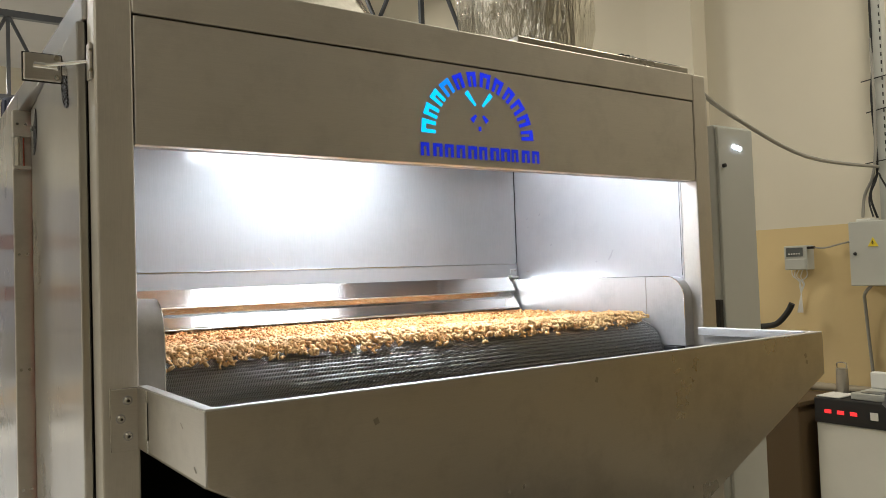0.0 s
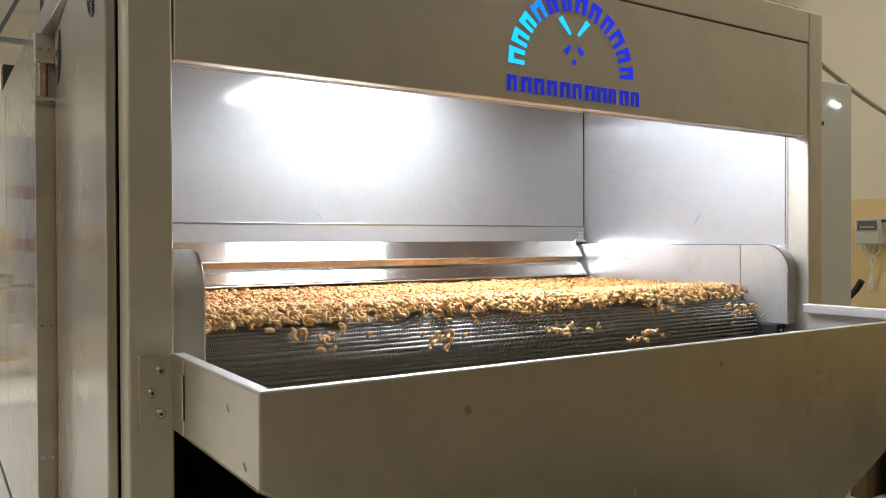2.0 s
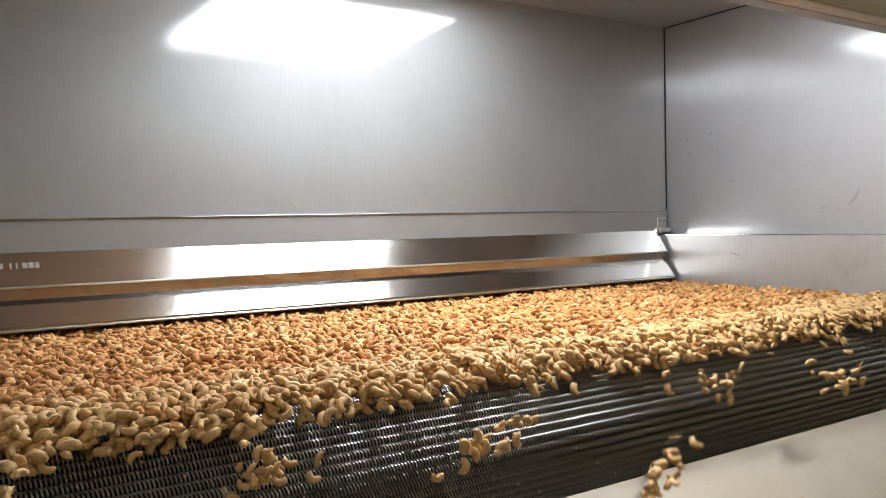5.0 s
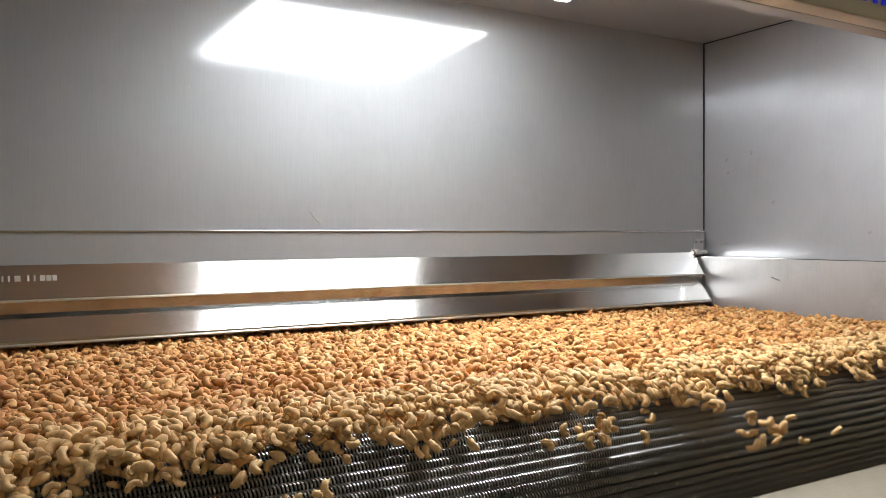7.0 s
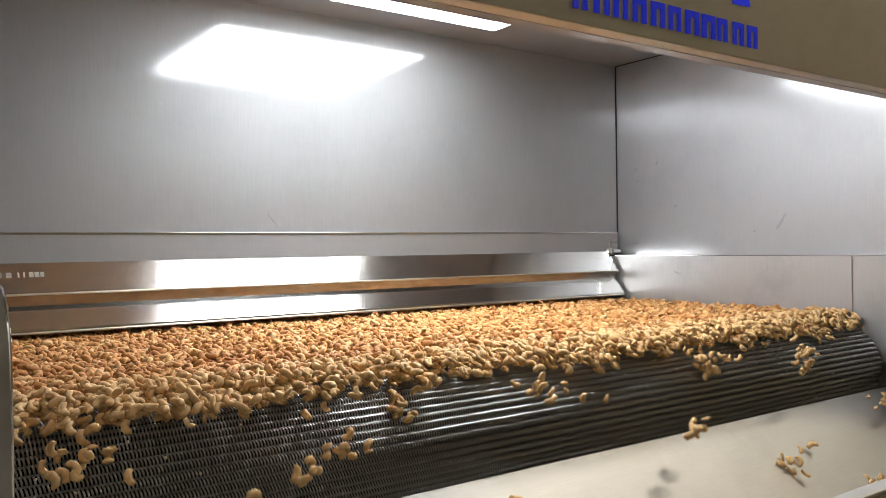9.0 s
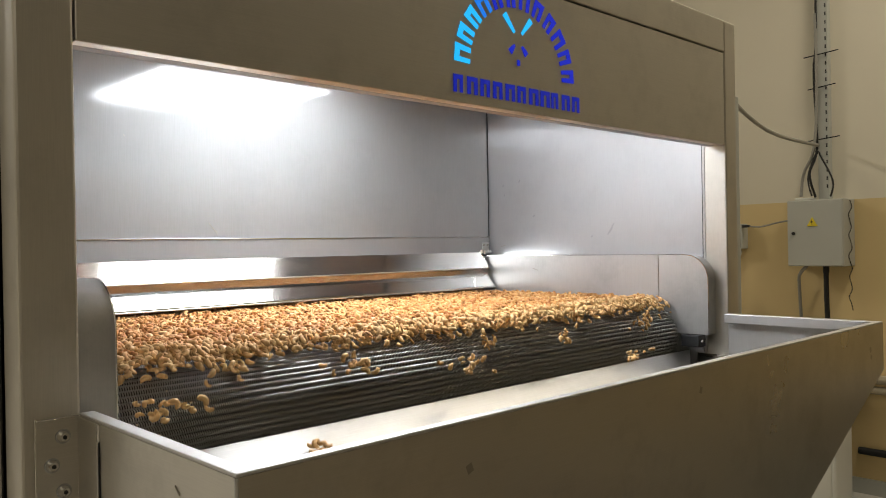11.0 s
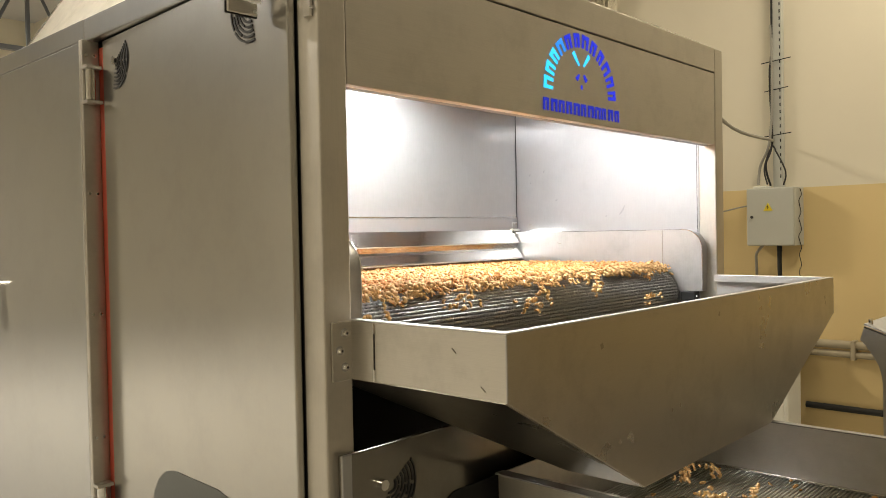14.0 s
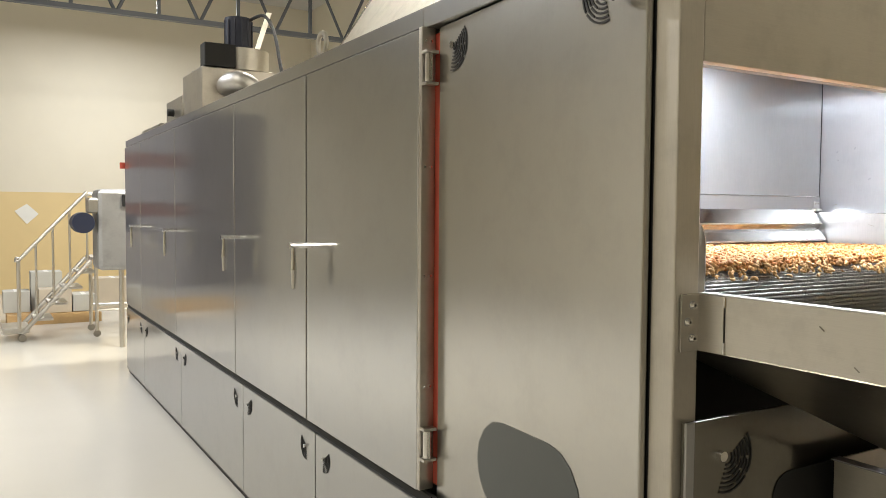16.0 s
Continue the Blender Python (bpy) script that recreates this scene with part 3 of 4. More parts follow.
hopper_part("side_sheet", bm_box(HX1 - 0.003, HX1, HY + 0.003, F - 0.002, HB, HZ), STEEL_CHEEK)
# slope sheets in darker steel: the funnel underside's shade is put into the colour
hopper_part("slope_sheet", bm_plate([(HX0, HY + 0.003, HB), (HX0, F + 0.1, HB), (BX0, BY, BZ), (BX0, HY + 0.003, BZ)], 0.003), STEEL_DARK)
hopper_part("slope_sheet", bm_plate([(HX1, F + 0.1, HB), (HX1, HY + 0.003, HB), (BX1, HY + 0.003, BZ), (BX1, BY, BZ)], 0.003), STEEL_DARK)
# back sheet and rims in paler steel: bay lamp light put into colour
hopper_part("back_sheet", bm_plate([(HX0, 1.935, 1.345), (HX1, 1.935, 1.345), (BX1, BY, BZ), (BX0, BY, BZ)], 0.003), STEEL_LIT)
# folded rim
hopper_part("front_rim", bm_box(HX0, HX1, HY, HY + 0.016, HZ, HZ + 0.004, 0.0015), STEEL_LIT)
hopper_part("side_rim", bm_box(HX0, HX0 + 0.02, HY + 0.016, F - 0.002, HZ, HZ + 0.004, 0.0015), STEEL_LIT)
hopper_part("side_rim", bm_box(HX1 - 0.03, HX1, HY + 0.016, F - 0.002, HZ - 0.022, HZ + 0.004, 0.0015), STEEL_LIT)
bracket = hopper_part("mount_plate", bm_box(0.350, HX0 - 0.001, F - 0.005, F - 0.001, 1.335, 1.460, 0.001), STEEL)
for bx, bz in ((0.384, 1.436), (0.370, 1.400), (0.384, 1.364)):
    part("washer", bm_rod((bx, F - 0.005, bz), (bx, F - 0.0065, bz), 0.0098, 14), STEEL_DULL, bracket, "dull washer")
    part("bolt", bm_rod((bx, F - 0.006, bz), (bx, F - 0.014, bz), 0.0085, 10, None, 0.0055), CHROME, bracket, "domed bolt head", True)
    part("socket", bm_rod((bx, F - 0.0139, bz), (bx, F - 0.0144, bz), 0.0030, 6), BLACK, bracket)
hopper_part("weld_seam", bm_rod((HX0 + 0.001, HY + 0.001, HB), (HX0 + 0.001, HY + 0.001, HZ), 0.0022, 6), STEEL_CHEEK, "ground corner weld", True)
hopper_part("weld_seam", bm_rod((HX0 + 0.001, HY + 0.001, HB), (BX0, HY + 0.001, BZ), 0.0018, 6), STEEL, "ground corner weld", True)
tab = hopper_part("mount_tab", bm_box(HX0 - 0.003, HX0 - 0.0003, F - 0.072, F - 0.002, 1.336, 1.459, 0.001), STEEL)
part("tab_slit", bm_box(HX0 - 0.0015, HX0 - 0.0002, F - 0.0745, F - 0.0725, 1.362, 1.436), BLACK, tab, "dark open joint")
for z0, z1 in ((1.338, 1.362), (1.436, 1.458)):
    part("weld", bm_rod((HX0 - 0.0012, F - 0.0735, z0), (HX0 - 0.0012, F - 0.0735, z1), 0.0026, 6), CHROME, tab, "short weld bead", True)
part("plate_edge", bm_tube([(0.3505, F - 0.0052, 1.335), (0.3505, F - 0.0052, 1.452), (0.356, F - 0.0052, 1.4598), (0.405, F - 0.0052, 1.4605)], 0.0009, 5), CHROME, bracket)

for sx, sz, dx, dz in ((2.16, 1.405, 0.006, -0.012), (2.17, 1.385, -0.004, -0.010), (0.72, 1.40, 0.010, 0.004), (1.30, 1.42, 0.008, -0.003)):
    bm = bm_rod((sx, HY - 0.0002, sz), (sx + dx, HY - 0.0002, sz + dz), 0.006, 8)
    bmesh.ops.scale(bm, vec=(1, 0.05, 1), space=Matrix.Translation((0, -HY, 0)), verts=bm.verts)
    hopper_part("smudge", bm, STEEL_DARK, "dull dark smudge")
for sy, sz in ((1.52, 1.425), (1.45, 1.36)):
    hopper_part("scratch", bm_rod((HX0 - 0.0003, sy, sz), (HX0 - 0.0003, sy - 0.010, sz - 0.008), 0.0014, 5), STEEL_DARK, "short dark scratch")

# ---- cabinet under the hopper ----
low = thing("lower_cabinet", "low stainless cabinet with lock and pressed vent slots", "cabinet")
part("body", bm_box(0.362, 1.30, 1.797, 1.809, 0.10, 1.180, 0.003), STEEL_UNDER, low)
part("edge", bm_box(0.358, 0.385, 1.790, 1.797, 0.10, 1.182, 0.002), STEEL_IN, low)
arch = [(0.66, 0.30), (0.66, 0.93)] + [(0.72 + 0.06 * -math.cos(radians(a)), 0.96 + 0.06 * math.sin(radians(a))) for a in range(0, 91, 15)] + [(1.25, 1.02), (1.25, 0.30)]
# flat near-black sheet painted as the shade inside the arch
part("arch_opening", bm_prism(arch, "y", 1.7945, 1.797), DARK, low, "flat dark sheet for the shade in an arched opening")
# added black sheet standing for the unlit void below the belt
part("void_shade_sheet", bm_box(0.37, 2.39, 2.30, 2.31, 0.06, 1.30), DARK, low)
for k in range(7):
    r = 0.018 + 0.0105 * k
    for a0, a1 in vent_spans(k, -115, 40):
        angles = [radians(a0 + (a1 - a0) * i / 5) for i in range(6)]
        pts = [(0.50 + r * math.cos(a), 1.085 + r * math.sin(a)) for a in angles]
        ins = [(0.50 + (r - 0.005) * math.cos(a), 1.085 + (r - 0.005) * math.sin(a)) for a in angles[::-1]]
        part("vent_slot", bm_prism(pts + ins, "y", 1.7945, 1.7975), BLACK, low)
part("lock", bm_rod((0.472, 1.797, 1.095), (0.472, 1.783, 1.095), 0.012), CHROME, low, "round chrome lock", True)

# ---- the take-away conveyor ----
tray = thing("takeaway_conveyor", "stainless steel take-away trough under the hopper", "conveyor")
TX0, TX1, TZ, TF = 0.81, 1.72, 1.050, 0.885
part("side_wall", bm_box(TX1, TX1 + 0.006, 0.30, 1.74, 0.80, TZ), STEEL_LIT, tray)
part("floor_edge", bm_box(TX1 - 0.012, TX1 - 0.001, 0.30, 1.73, TF + 0.004, TF + 0.012, 0.002), CHROME, tray)
part("rim", bm_box(TX1 - 0.003, TX1 + 0.022, 0.30, 1.74, TZ, TZ + 0.004, 0.001), STEEL_IN, tray)
part("side_wall", bm_box(TX0, TX0 + 0.006, 0.30, 1.74, 0.80, TZ), STEEL, tray)
part("rim", bm_box(TX0 - 0.015, TX0 + 0.02, 0.30, 1.74, TZ, TZ + 0.004, 0.001), STEEL_IN, tray)
part("end_wall", bm_box(TX0 + 0.006, TX1, 1.734, 1.74, 0.80, TZ), STEEL, tray)
part("deck", bm_plate([(TX0 + 0.02, 0.30, 1.035), (TX0 + 0.20, 0.30, 0.985), (TX0 + 0.20, 1.733, 0.985), (TX0 + 0.02, 1.733, 1.035)], 0.003), STEEL, tray)
part("mesh_floor", bm_box(TX0 + 0.006, TX1, 0.30, 1.734, TF - 0.02, TF), STEEL_DARK, tray)
bm = bmesh.new()
for k in range(100):
    bm_box(TX0 + 0.21, TX1 - 0.004, 0.60 + 0.0113 * k, 0.606 + 0.0113 * k, TF, TF + 0.0025, 0, bm)
part("mesh_ribs", bm, STEEL, tray, "fine wire mesh ribs")
for lx, ly in ((TX0, 0.34), (TX1 - 0.04, 0.34), (TX0, 1.66), (TX1 - 0.04, 1.66)):
    part("leg", bm_box(lx, lx + 0.04, ly, ly + 0.04, 0, 0.80, 0.002), STEEL, tray)

# ---- inclined conveyor beside the trough ----
inc = thing("incline_conveyor", "stainless inclined conveyor with clear lid and printed side", "conveyor")
side = [(1.385, 1.249), (1.400, 1.202), (1.377, 1.178), (1.353, 1.140), (1.336, 1.110), (1.327, 1.080), (1.322, 1.043), (1.317, 0.20), (0.35, 0.20), (0.35, 0.875)]
for x0 in (2.61, 2.985):
    part("side_plate", bm_prism(side, "x", x0, x0 + 0.006), STEEL, inc)
part("edge_strip", bm_plate([(2.607, 1.385, 1.250), (2.607, 0.35, 0.876), (2.622, 0.35, 0.876), (2.622, 1.385, 1.250)], 0.004), CHROME, inc)
part("lid", bm_plate([(2.622, 1.39, 1.258), (2.622, 0.35, 0.882), (2.98, 0.35, 0.882), (2.98, 1.39, 1.258)], 0.006), STEEL_DULL, inc, "hazy plastic lid")
part("window", bm_plate([(2.68, 1.20, 1.199), (2.68, 0.45, 0.929), (2.92, 0.45, 0.929), (2.92, 1.20, 1.199)], 0.003), WHITE_PAINT, inc, "milky lid window")
part("core", bm_prism([(1.36, 1.20), (1.30, 1.05), (1.29, 0.22), (0.37, 0.22), (0.37, 0.84)], "x", 2.616, 2.985), STEEL_DARK, inc)
for bx in (2.665, 2.945):
    bolt = part("wing_bolt", bm_rod((bx, 1.375, 1.258), (bx, 1.375, 1.272), 0.008, 8), CHROME, inc)
    part("wing", bm_box(bx - 0.018, bx + 0.018, 1.371, 1.379, 1.271, 1.279, 0.002), CHROME, bolt)
disc = [(1.045 + 0.165 * math.cos(2 * math.pi * k / 32), 0.86 + 0.165 * math.sin(2 * math.pi * k / 32)) for k in range(32)]
part("drum_cover", bm_prism(disc, "x", 2.585, 2.61), GREY_PAINT, inc, "pale round drum cover")
for k, h in enumerate((0.036, 0.030, 0.030, 0.014, 0.034, 0.034)):
    z = 0.955 - 0.040 * k
    part("print_bar", bm_box(2.6085, 2.6098, 1.250, 1.278, z - h * 0.8, z), NAVY, inc, "dark printed bar")
for lx in (2.62, 2.94):
    for ly in (0.40, 1.24):
        part("leg", bm_box(lx, lx + 0.04, ly, ly + 0.04, 0, 0.20, 0.002), STEEL, inc)

# ---- control cabinet beyond the dryer ----
ctl = thing("control_cabinet", "tall grey control cabinet with white pilot lights", "control cabinet")
part("case", bm_box(3.0, 3.27, 2.26, 2.80, 0.0, 2.30, 0.006), GREY_PAINT, ctl)
part("door", bm_box(3.005, 3.265, 2.245, 2.259, 0.10, 2.29, 0.005), GREY_PAINT, ctl)
for k in range(3):
    part("pilot_light", bm_rod((3.115 + 0.022 * k, 2.245, 2.205 - 0.004 * k), (3.115 + 0.022 * k, 2.235, 2.205 - 0.004 * k), 0.009, 12), WHITE_GLOW, ctl, "lit white pilot lamp")
part("lock", bm_rod((3.035, 2.245, 2.115), (3.035, 2.232, 2.115), 0.009), BLACK, ctl)
part("plug", bm_box(2.97, 2.997, 2.25, 2.28, 1.38, 1.52, 0.003), BLACK, ctl)

# ---- things by the east wall ----
box = thing("electrical_box", "grey enamel electrical box with warning sign on the wall", "electrical box")
part("case", bm_box(5.40, 5.60, 2.574, 2.930, 1.50, 1.940, 0.004), GREY_PAINT, box)
part("door", bm_box(5.385, 5.40, 2.578, 2.926, 1.504, 1.936, 0.004), GREY_PAINT, box)
part("lock", bm_rod((5.385, 2.885, 1.72), (5.375, 2.885, 1.72), 0.011), BLACK, box)
sign = part("warning_sign", bm_prism([(2.729, 1.766), (2.797, 1.766), (2.763, 1.826)], "x", 5.380, 5.3845), YELLOW, box, "yellow triangle warning sign")
part("bolt_mark", bm_prism([(2.769, 1.814), (2.757, 1.790), (2.766, 1.792), (2.759, 1.771), (2.774, 1.797), (2.766, 1.795)], "x", 5.378, 5.3798), BLACK, sign)
part("gland", bm_rod((5.48, 2.715, 1.455), (5.48, 2.715, 1.502), 0.02, 10), BLACK, box)
part("power_cable", bm_tube([(5.48, 2.715, 1.502), (5.48, 2.715, 1.32), (5.50, 2.715, 1.05), (5.54, 2.725, 0.80)], 0.017), BLACK, box, "thick black cable")
part("grey_cable", bm_tube([(5.50, 2.845, 1.502), (5.50, 2.895, 1.44), (5.54, 2.915, 1.36), (5.57, 2.915, 1.1), (5.57, 2.895, 0.80)], 0.011), CABLE_GREY, box)
part("thin_wire", bm_tube([(5.50 + 0.03 * math.sin(2.1 * k), 2.568 + 0.002 * math.sin(5 * k), 1.93 - 0.045 * k) for k in range(17)], 0.003, 5), BLACK, box, "loose black wire")
part("foil_pad", bm_box(5.44, 5.56, 2.80, 2.90, 1.941, 1.958, 0.006), WHITE_PAINT, box)

meter = thing("wall_controller", "small grey controller with dangling wires on the wall", "controller")
part("case", bm_box(5.50, 5.60, 3.30, 3.48, 1.62, 1.80, 0.006), GREY_PAINT, meter)
part("screen", bm_box(5.495, 5.499, 3.33, 3.46, 1.72, 1.785), GREY_GLASS, meter)

part("lower_cover", bm_box(5.492, 5.499, 3.31, 3.47, 1.625, 1.70, 0.003), GREY_PAINT, meter)
for k in range(5):
    part("button", bm_box(5.491, 5.495, 3.35 + 0.02 * k, 3.36 + 0.02 * k, 1.735, 1.745), PAPER, meter)
for k in range(5):
    y = 3.33 + 0.03 * k
    part("wire", bm_tube([(5.54, y, 1.62), (5.535, y + 0.02 * math.sin(k), 1.57), (5.56, 3.38 + 0.02 * math.cos(2 * k), 1.52), (5.57, 3.40, 1.44), (5.58, 3.40 + 0.01 * k, 1.30)], 0.004, 5), PAPER, meter, "thin white wire")
part("plug", bm_box(5.50, 5.53, 3.25, 3.30, 1.772, 1.79, 0.003), BLACK, meter)
part("supply_cable", bm_tube([(5.52, 3.25, 1.78), (5.54, 3.18, 1.775), (5.53, 3.05, 1.80), (5.50, 2.932, 1.815)], 0.006, 6), CABLE_GREY, meter)
hose = thing("black_hose", "thick black hose curving down the wall", "hose")
part("tube", bm_tube([(5.45, 3.405, 1.372), (5.45, 3.45, 1.300), (5.45, 3.545, 1.217), (5.50, 3.72, 1.19), (5.585, 3.85, 1.18), (5.64, 3.9, 1.18)], 0.022, 10), BLACK, hose, "", True)

conduit = thing("cable_trunking", "grey perforated cable trunking up the wall", "trunking")
part("channel", bm_box(5.54, 5.60, 2.708, 2.778, 1.941, TOP, 0.003), GREY_PAINT, conduit)
for k in range(60):
    part("slot", bm_box(5.537, 5.5405, 2.716, 2.724, 2.02 + 0.055 * k, 2.045 + 0.055 * k), BLACK, conduit)
part("cable", bm_tube([(5.52, 2.79, 1.96), (5.50, 2.82, 2.12), (5.53, 2.78, 2.3), (5.52, 2.79, 2.8), (5.53, 2.775, 3.3), (5.53, 2.78, TOP)], 0.008, 6), BLACK, conduit)
part("cable", bm_tube([(5.48, 2.87, 1.97), (5.50, 2.86, 2.12), (5.52, 2.80, 2.28), (5.52, 2.775, 2.6), (5.53, 2.78, 3.2)], 0.010, 6), CABLE_GREY, conduit)
part("cable", bm_tube([(5.48, 2.68, 1.96), (5.47, 2.66, 2.06), (5.50, 2.74, 2.22), (5.52, 2.78, 2.26), (5.50, 2.83, 2.1), (5.48, 2.80, 1.97)], 0.006, 6), BLACK, conduit)
for z, dy in ((2.35, 0.10), (2.70, 0.08), (2.92, 0.10)):
    part("tie", bm_rod((5.53, 2.735 - dy, z + 0.01), (5.52, 2.735 + dy * 1.2, z - 0.01), 0.004, 5), BLACK, conduit, "untrimmed black cable tie")
drape = thing("slack_cable", "grey cable slung from the dryer to the wall trunking", "cable")
part("sheath", bm_tube([(2.38, 2.1, 2.60), (2.42, 2.30, 2.305), (2.62, 2.22, 2.50), (3.3, 2.40, 2.41), (4.3, 2.58, 2.28), (5.52, 2.77, 2.31)][1:], 0.011, 8), CABLE_GREY, drape, "", True)

white = thing("bench_machine", "white enamel cabinet with black control panel and red digits", "packing machine")
part("body", bm_box(5.10, 5.35, 2.56, 3.06, 0.03, 0.60, 0.01), WHITE_PAINT, white)
part("side_cover", bm_box(5.09, 5.37, 2.53, 2.56, 0.02, 0.735, 0.012), WHITE_PAINT, white)
part("grip_recess", bm_box(5.24, 5.31, 2.527, 2.531, 0.58, 0.64), GREY_PAINT, white)
part("control_panel", bm_box(5.085, 5.48, 2.561, 3.062, 0.60, 0.765, 0.006), BLACK, white)
for k in range(3):
    part("red_display", bm_box(5.080, 5.0845, 2.945 - 0.085 * k, 2.990 - 0.085 * k, 0.668, 0.692), RED_GLOW, white, "lit red number display")
part("rocker_switch", bm_box(5.078, 5.0845, 2.64, 2.69, 0.655, 0.705, 0.003), WHITE_PAINT, white)
part("foot", bm_box(5.06, 5.40, 2.47, 3.10, 0.0, 0.03, 0.006), GREY_PAINT, white, "flat grey plinth")
sheet = solid("paper_sheet", bm_box(5.11, 5.32, 2.90, 3.06, 0.766, 0.775, 0.003), PAPER, "folded white paper on the black panel", "paper")
cup = thing("steel_flask", "brushed steel flask with square handle", "flask")
part("body", bm_rod((5.40, 3.03, 0.766), (5.40, 3.03, 0.93), 0.042, 20, radius2=0.038), STEEL, cup, "", True)
part("handle", bm_tube([(5.40, 3.06, 0.925), (5.40, 3.06, 0.965), (5.40, 3.00, 0.965), (5.40, 3.00, 0.925)], 0.006, 6), CHROME, cup)
scale = thing("bench_scale", "pale grey bench scale with raised lid", "scale")
part("base", bm_box(5.14, 5.44, 2.60, 2.84, 0.766, 0.81, 0.006), GREY_PAINT, scale)
part("lid", bm_box(5.40, 5.46, 2.60, 2.84, 0.81, 0.92, 0.01), PAPER, scale)
part("keypad", bm_box(5.16, 5.26, 2.66, 2.78, 0.81, 0.814), GREY_GLASS, scale)

crate = thing("brown_crate", "dark brown storage crate against the wall", "crate")
BROWN = paint("brown_board", (0.10, 0.065, 0.03), 0.7)
part("body", bm_box(5.02, 5.50, 3.14, 3.95, 0.0, 0.70, 0.01), BROWN, crate)
part("lid", bm_box(5.0, 5.52, 3.12, 3.97, 0.70, 0.73, 0.005), BROWN, crate)
pipes = thing("wall_pipe", "beige pipes running along the wall", "pipe")
for z, r in ((0.765, 0.030), (0.695, 0.026)):
    part("pipe", bm_rod((5.55, -4.0, z), (5.55, 4.15, z), r, 14), PIPE, pipes, "", True)
for y in (-1.0, 1.0, 2.2, 3.4):
    part("clip", bm_box(5.51, 5.60, y, y + 0.03, 0.66, 0.80, 0.004), PIPE, pipes)
rail = solid("black_cable", bm_rod((5.575, -4.0, 0.285), (5.575, 2.56, 0.285), 0.024, 12), BLACK, "thick black cable along the wall foot", "cable")
skirting = solid("baseboard", bm_box(5.585, 5.599, BACK, FAR, 0.0, 0.10), GREY_PAINT, "grey wall skirting", "skirting", kind="structure")
cork = solid("black_plug", bm_rod((5.35, 2.15, 0.03), (5.33, 2.30, 0.03), 0.03, 12), BLACK, "black rubber plug lying on the floor", "plug")

# ---- roof equipment ----
hood = thing("extraction_hood", "foil wrapped pyramid extraction hood on the dryer roof", "hood")
bm = bmesh.new()
b0 = [bm.verts.new(p) for p in ((0.55, 3.15, 2.312), (2.25, 3.15, 2.312), (2.25, 4.35, 2.312), (0.55, 4.35, 2.312))]
b1 = [bm.verts.new(p) for p in ((1.15, 3.5, 3.35), (1.65, 3.5, 3.35), (1.65, 4.0, 3.35), (1.15, 4.0, 3.35))]
for i in range(4):
    bm.faces.new((b0[i], b0[(i + 1) % 4], b1[(i + 1) % 4], b1[i]))
bm.faces.new(b1)
bm.faces.new(b0[::-1])
HOOD_EDGES = [(b0[i].co.copy(), b1[i].co.copy()) for i in range(4)]
part("hood_body", bm, FOIL_DULL, hood)
for i in range(4):
    part("seam", bm_tube([c0.lerp(c1, q / 4) + Vector((0.008 * math.sin(5 * q + i), 0, 0)) for c0, c1 in (HOOD_EDGES[i],) for q in range(5)], 0.012, 6), FOIL, hood, "crumpled foil tape", True)
part("flue", bm_rod((1.4, 3.75, 3.34), (1.4, 3.75, TOP), 0.24, 32), FOIL, hood, "", True)


def wrapped_duct(x, y, r, z0):
    d = thing("foil_duct", "crinkled silver foil wrapped exhaust duct", "duct")
    bm = bmesh.new()
    n, seg = 46, 40
    rings = []
    for i in range(n):
        z = z0 + (TOP - z0) * i / (n - 1)
        ring = []
        for k in range(seg):
            a = 2 * math.pi * k / seg
            rr = r + 0.014 * noise.noise((math.cos(a) * 3, math.sin(a) * 3, z * 7)) + 0.008 * math.sin(z * 17 + math.cos(a))
            ring.append(bm.verts.new((x + rr * math.cos(a), y + rr * math.sin(a), z)))
        rings.append(ring)
    for r0, r1 in zip(rings, rings[1:]):
        for k in range(seg):
            bm.faces.new((r0[k], r0[(k + 1) % seg], r1[(k + 1) % seg], r1[k]))
    part("wrap", bm, FOIL, d, "", True)
    part("flange", bm_rod((x, y, z0 - 0.03), (x, y, z0 + 0.02), r + 0.03, 32), STEEL, d)


wrapped_duct(2.03, 2.40, 0.265, 2.34)

tray_box = thing("roof_cable_tray", "grey cable tray on the dryer roof", "cable tray")
part("tray_base", bm_box(1.58, 2.40, 1.93, 2.10, 2.334, 2.40, 0.003), STEEL_DARK, tray_box)
coil = thing("corrugated_hose", "black corrugated hose coiled on the cable tray", "hose")
bm = bmesh.new()
for i in range(15):
    x = 2.17 + 0.018 * i
    bm_rod((x, 2.0, 2.413), (x + 0.010, 2.0, 2.413), 0.016, 12, bm)
    bm_rod((x + 0.010, 2.0, 2.413), (x + 0.018, 2.0, 2.413), 0.012, 12, bm)
part("hose", bm, BLACK, coil)
for px, pm in ((2.105, BLACK), (2.135, BLACK), (2.158, PAPER)):
    part("end_cap", bm_rod((px, 1.985, 2.401), (px, 1.985, 2.425), 0.010, 10), pm, coil)

for ey in (4.02, 2.70):
    eye = thing("lifting_eye", "welded steel lifting eye on the roof edge", "lifting eye", "lifting eyes")
    bm = bmesh.new()
    pts = [(ey + 0.049 * math.cos(a), 2.39 + 0.049 * math.sin(a)) for a in (2 * math.pi * k / 20 for k in range(21))]
    bm_tube([(0.42, p[0], p[1]) for p in pts], 0.012, 8, bm)
    part("ring", bm, STEEL, eye, "", True)
    part("foot", bm_box(0.40, 0.44, ey - 0.05, ey + 0.05, 2.311, 2.345, 0.002), STEEL, eye)

fan = thing("roof_fan", "stainless fan unit with dark motor on the dryer roof", "fan unit")
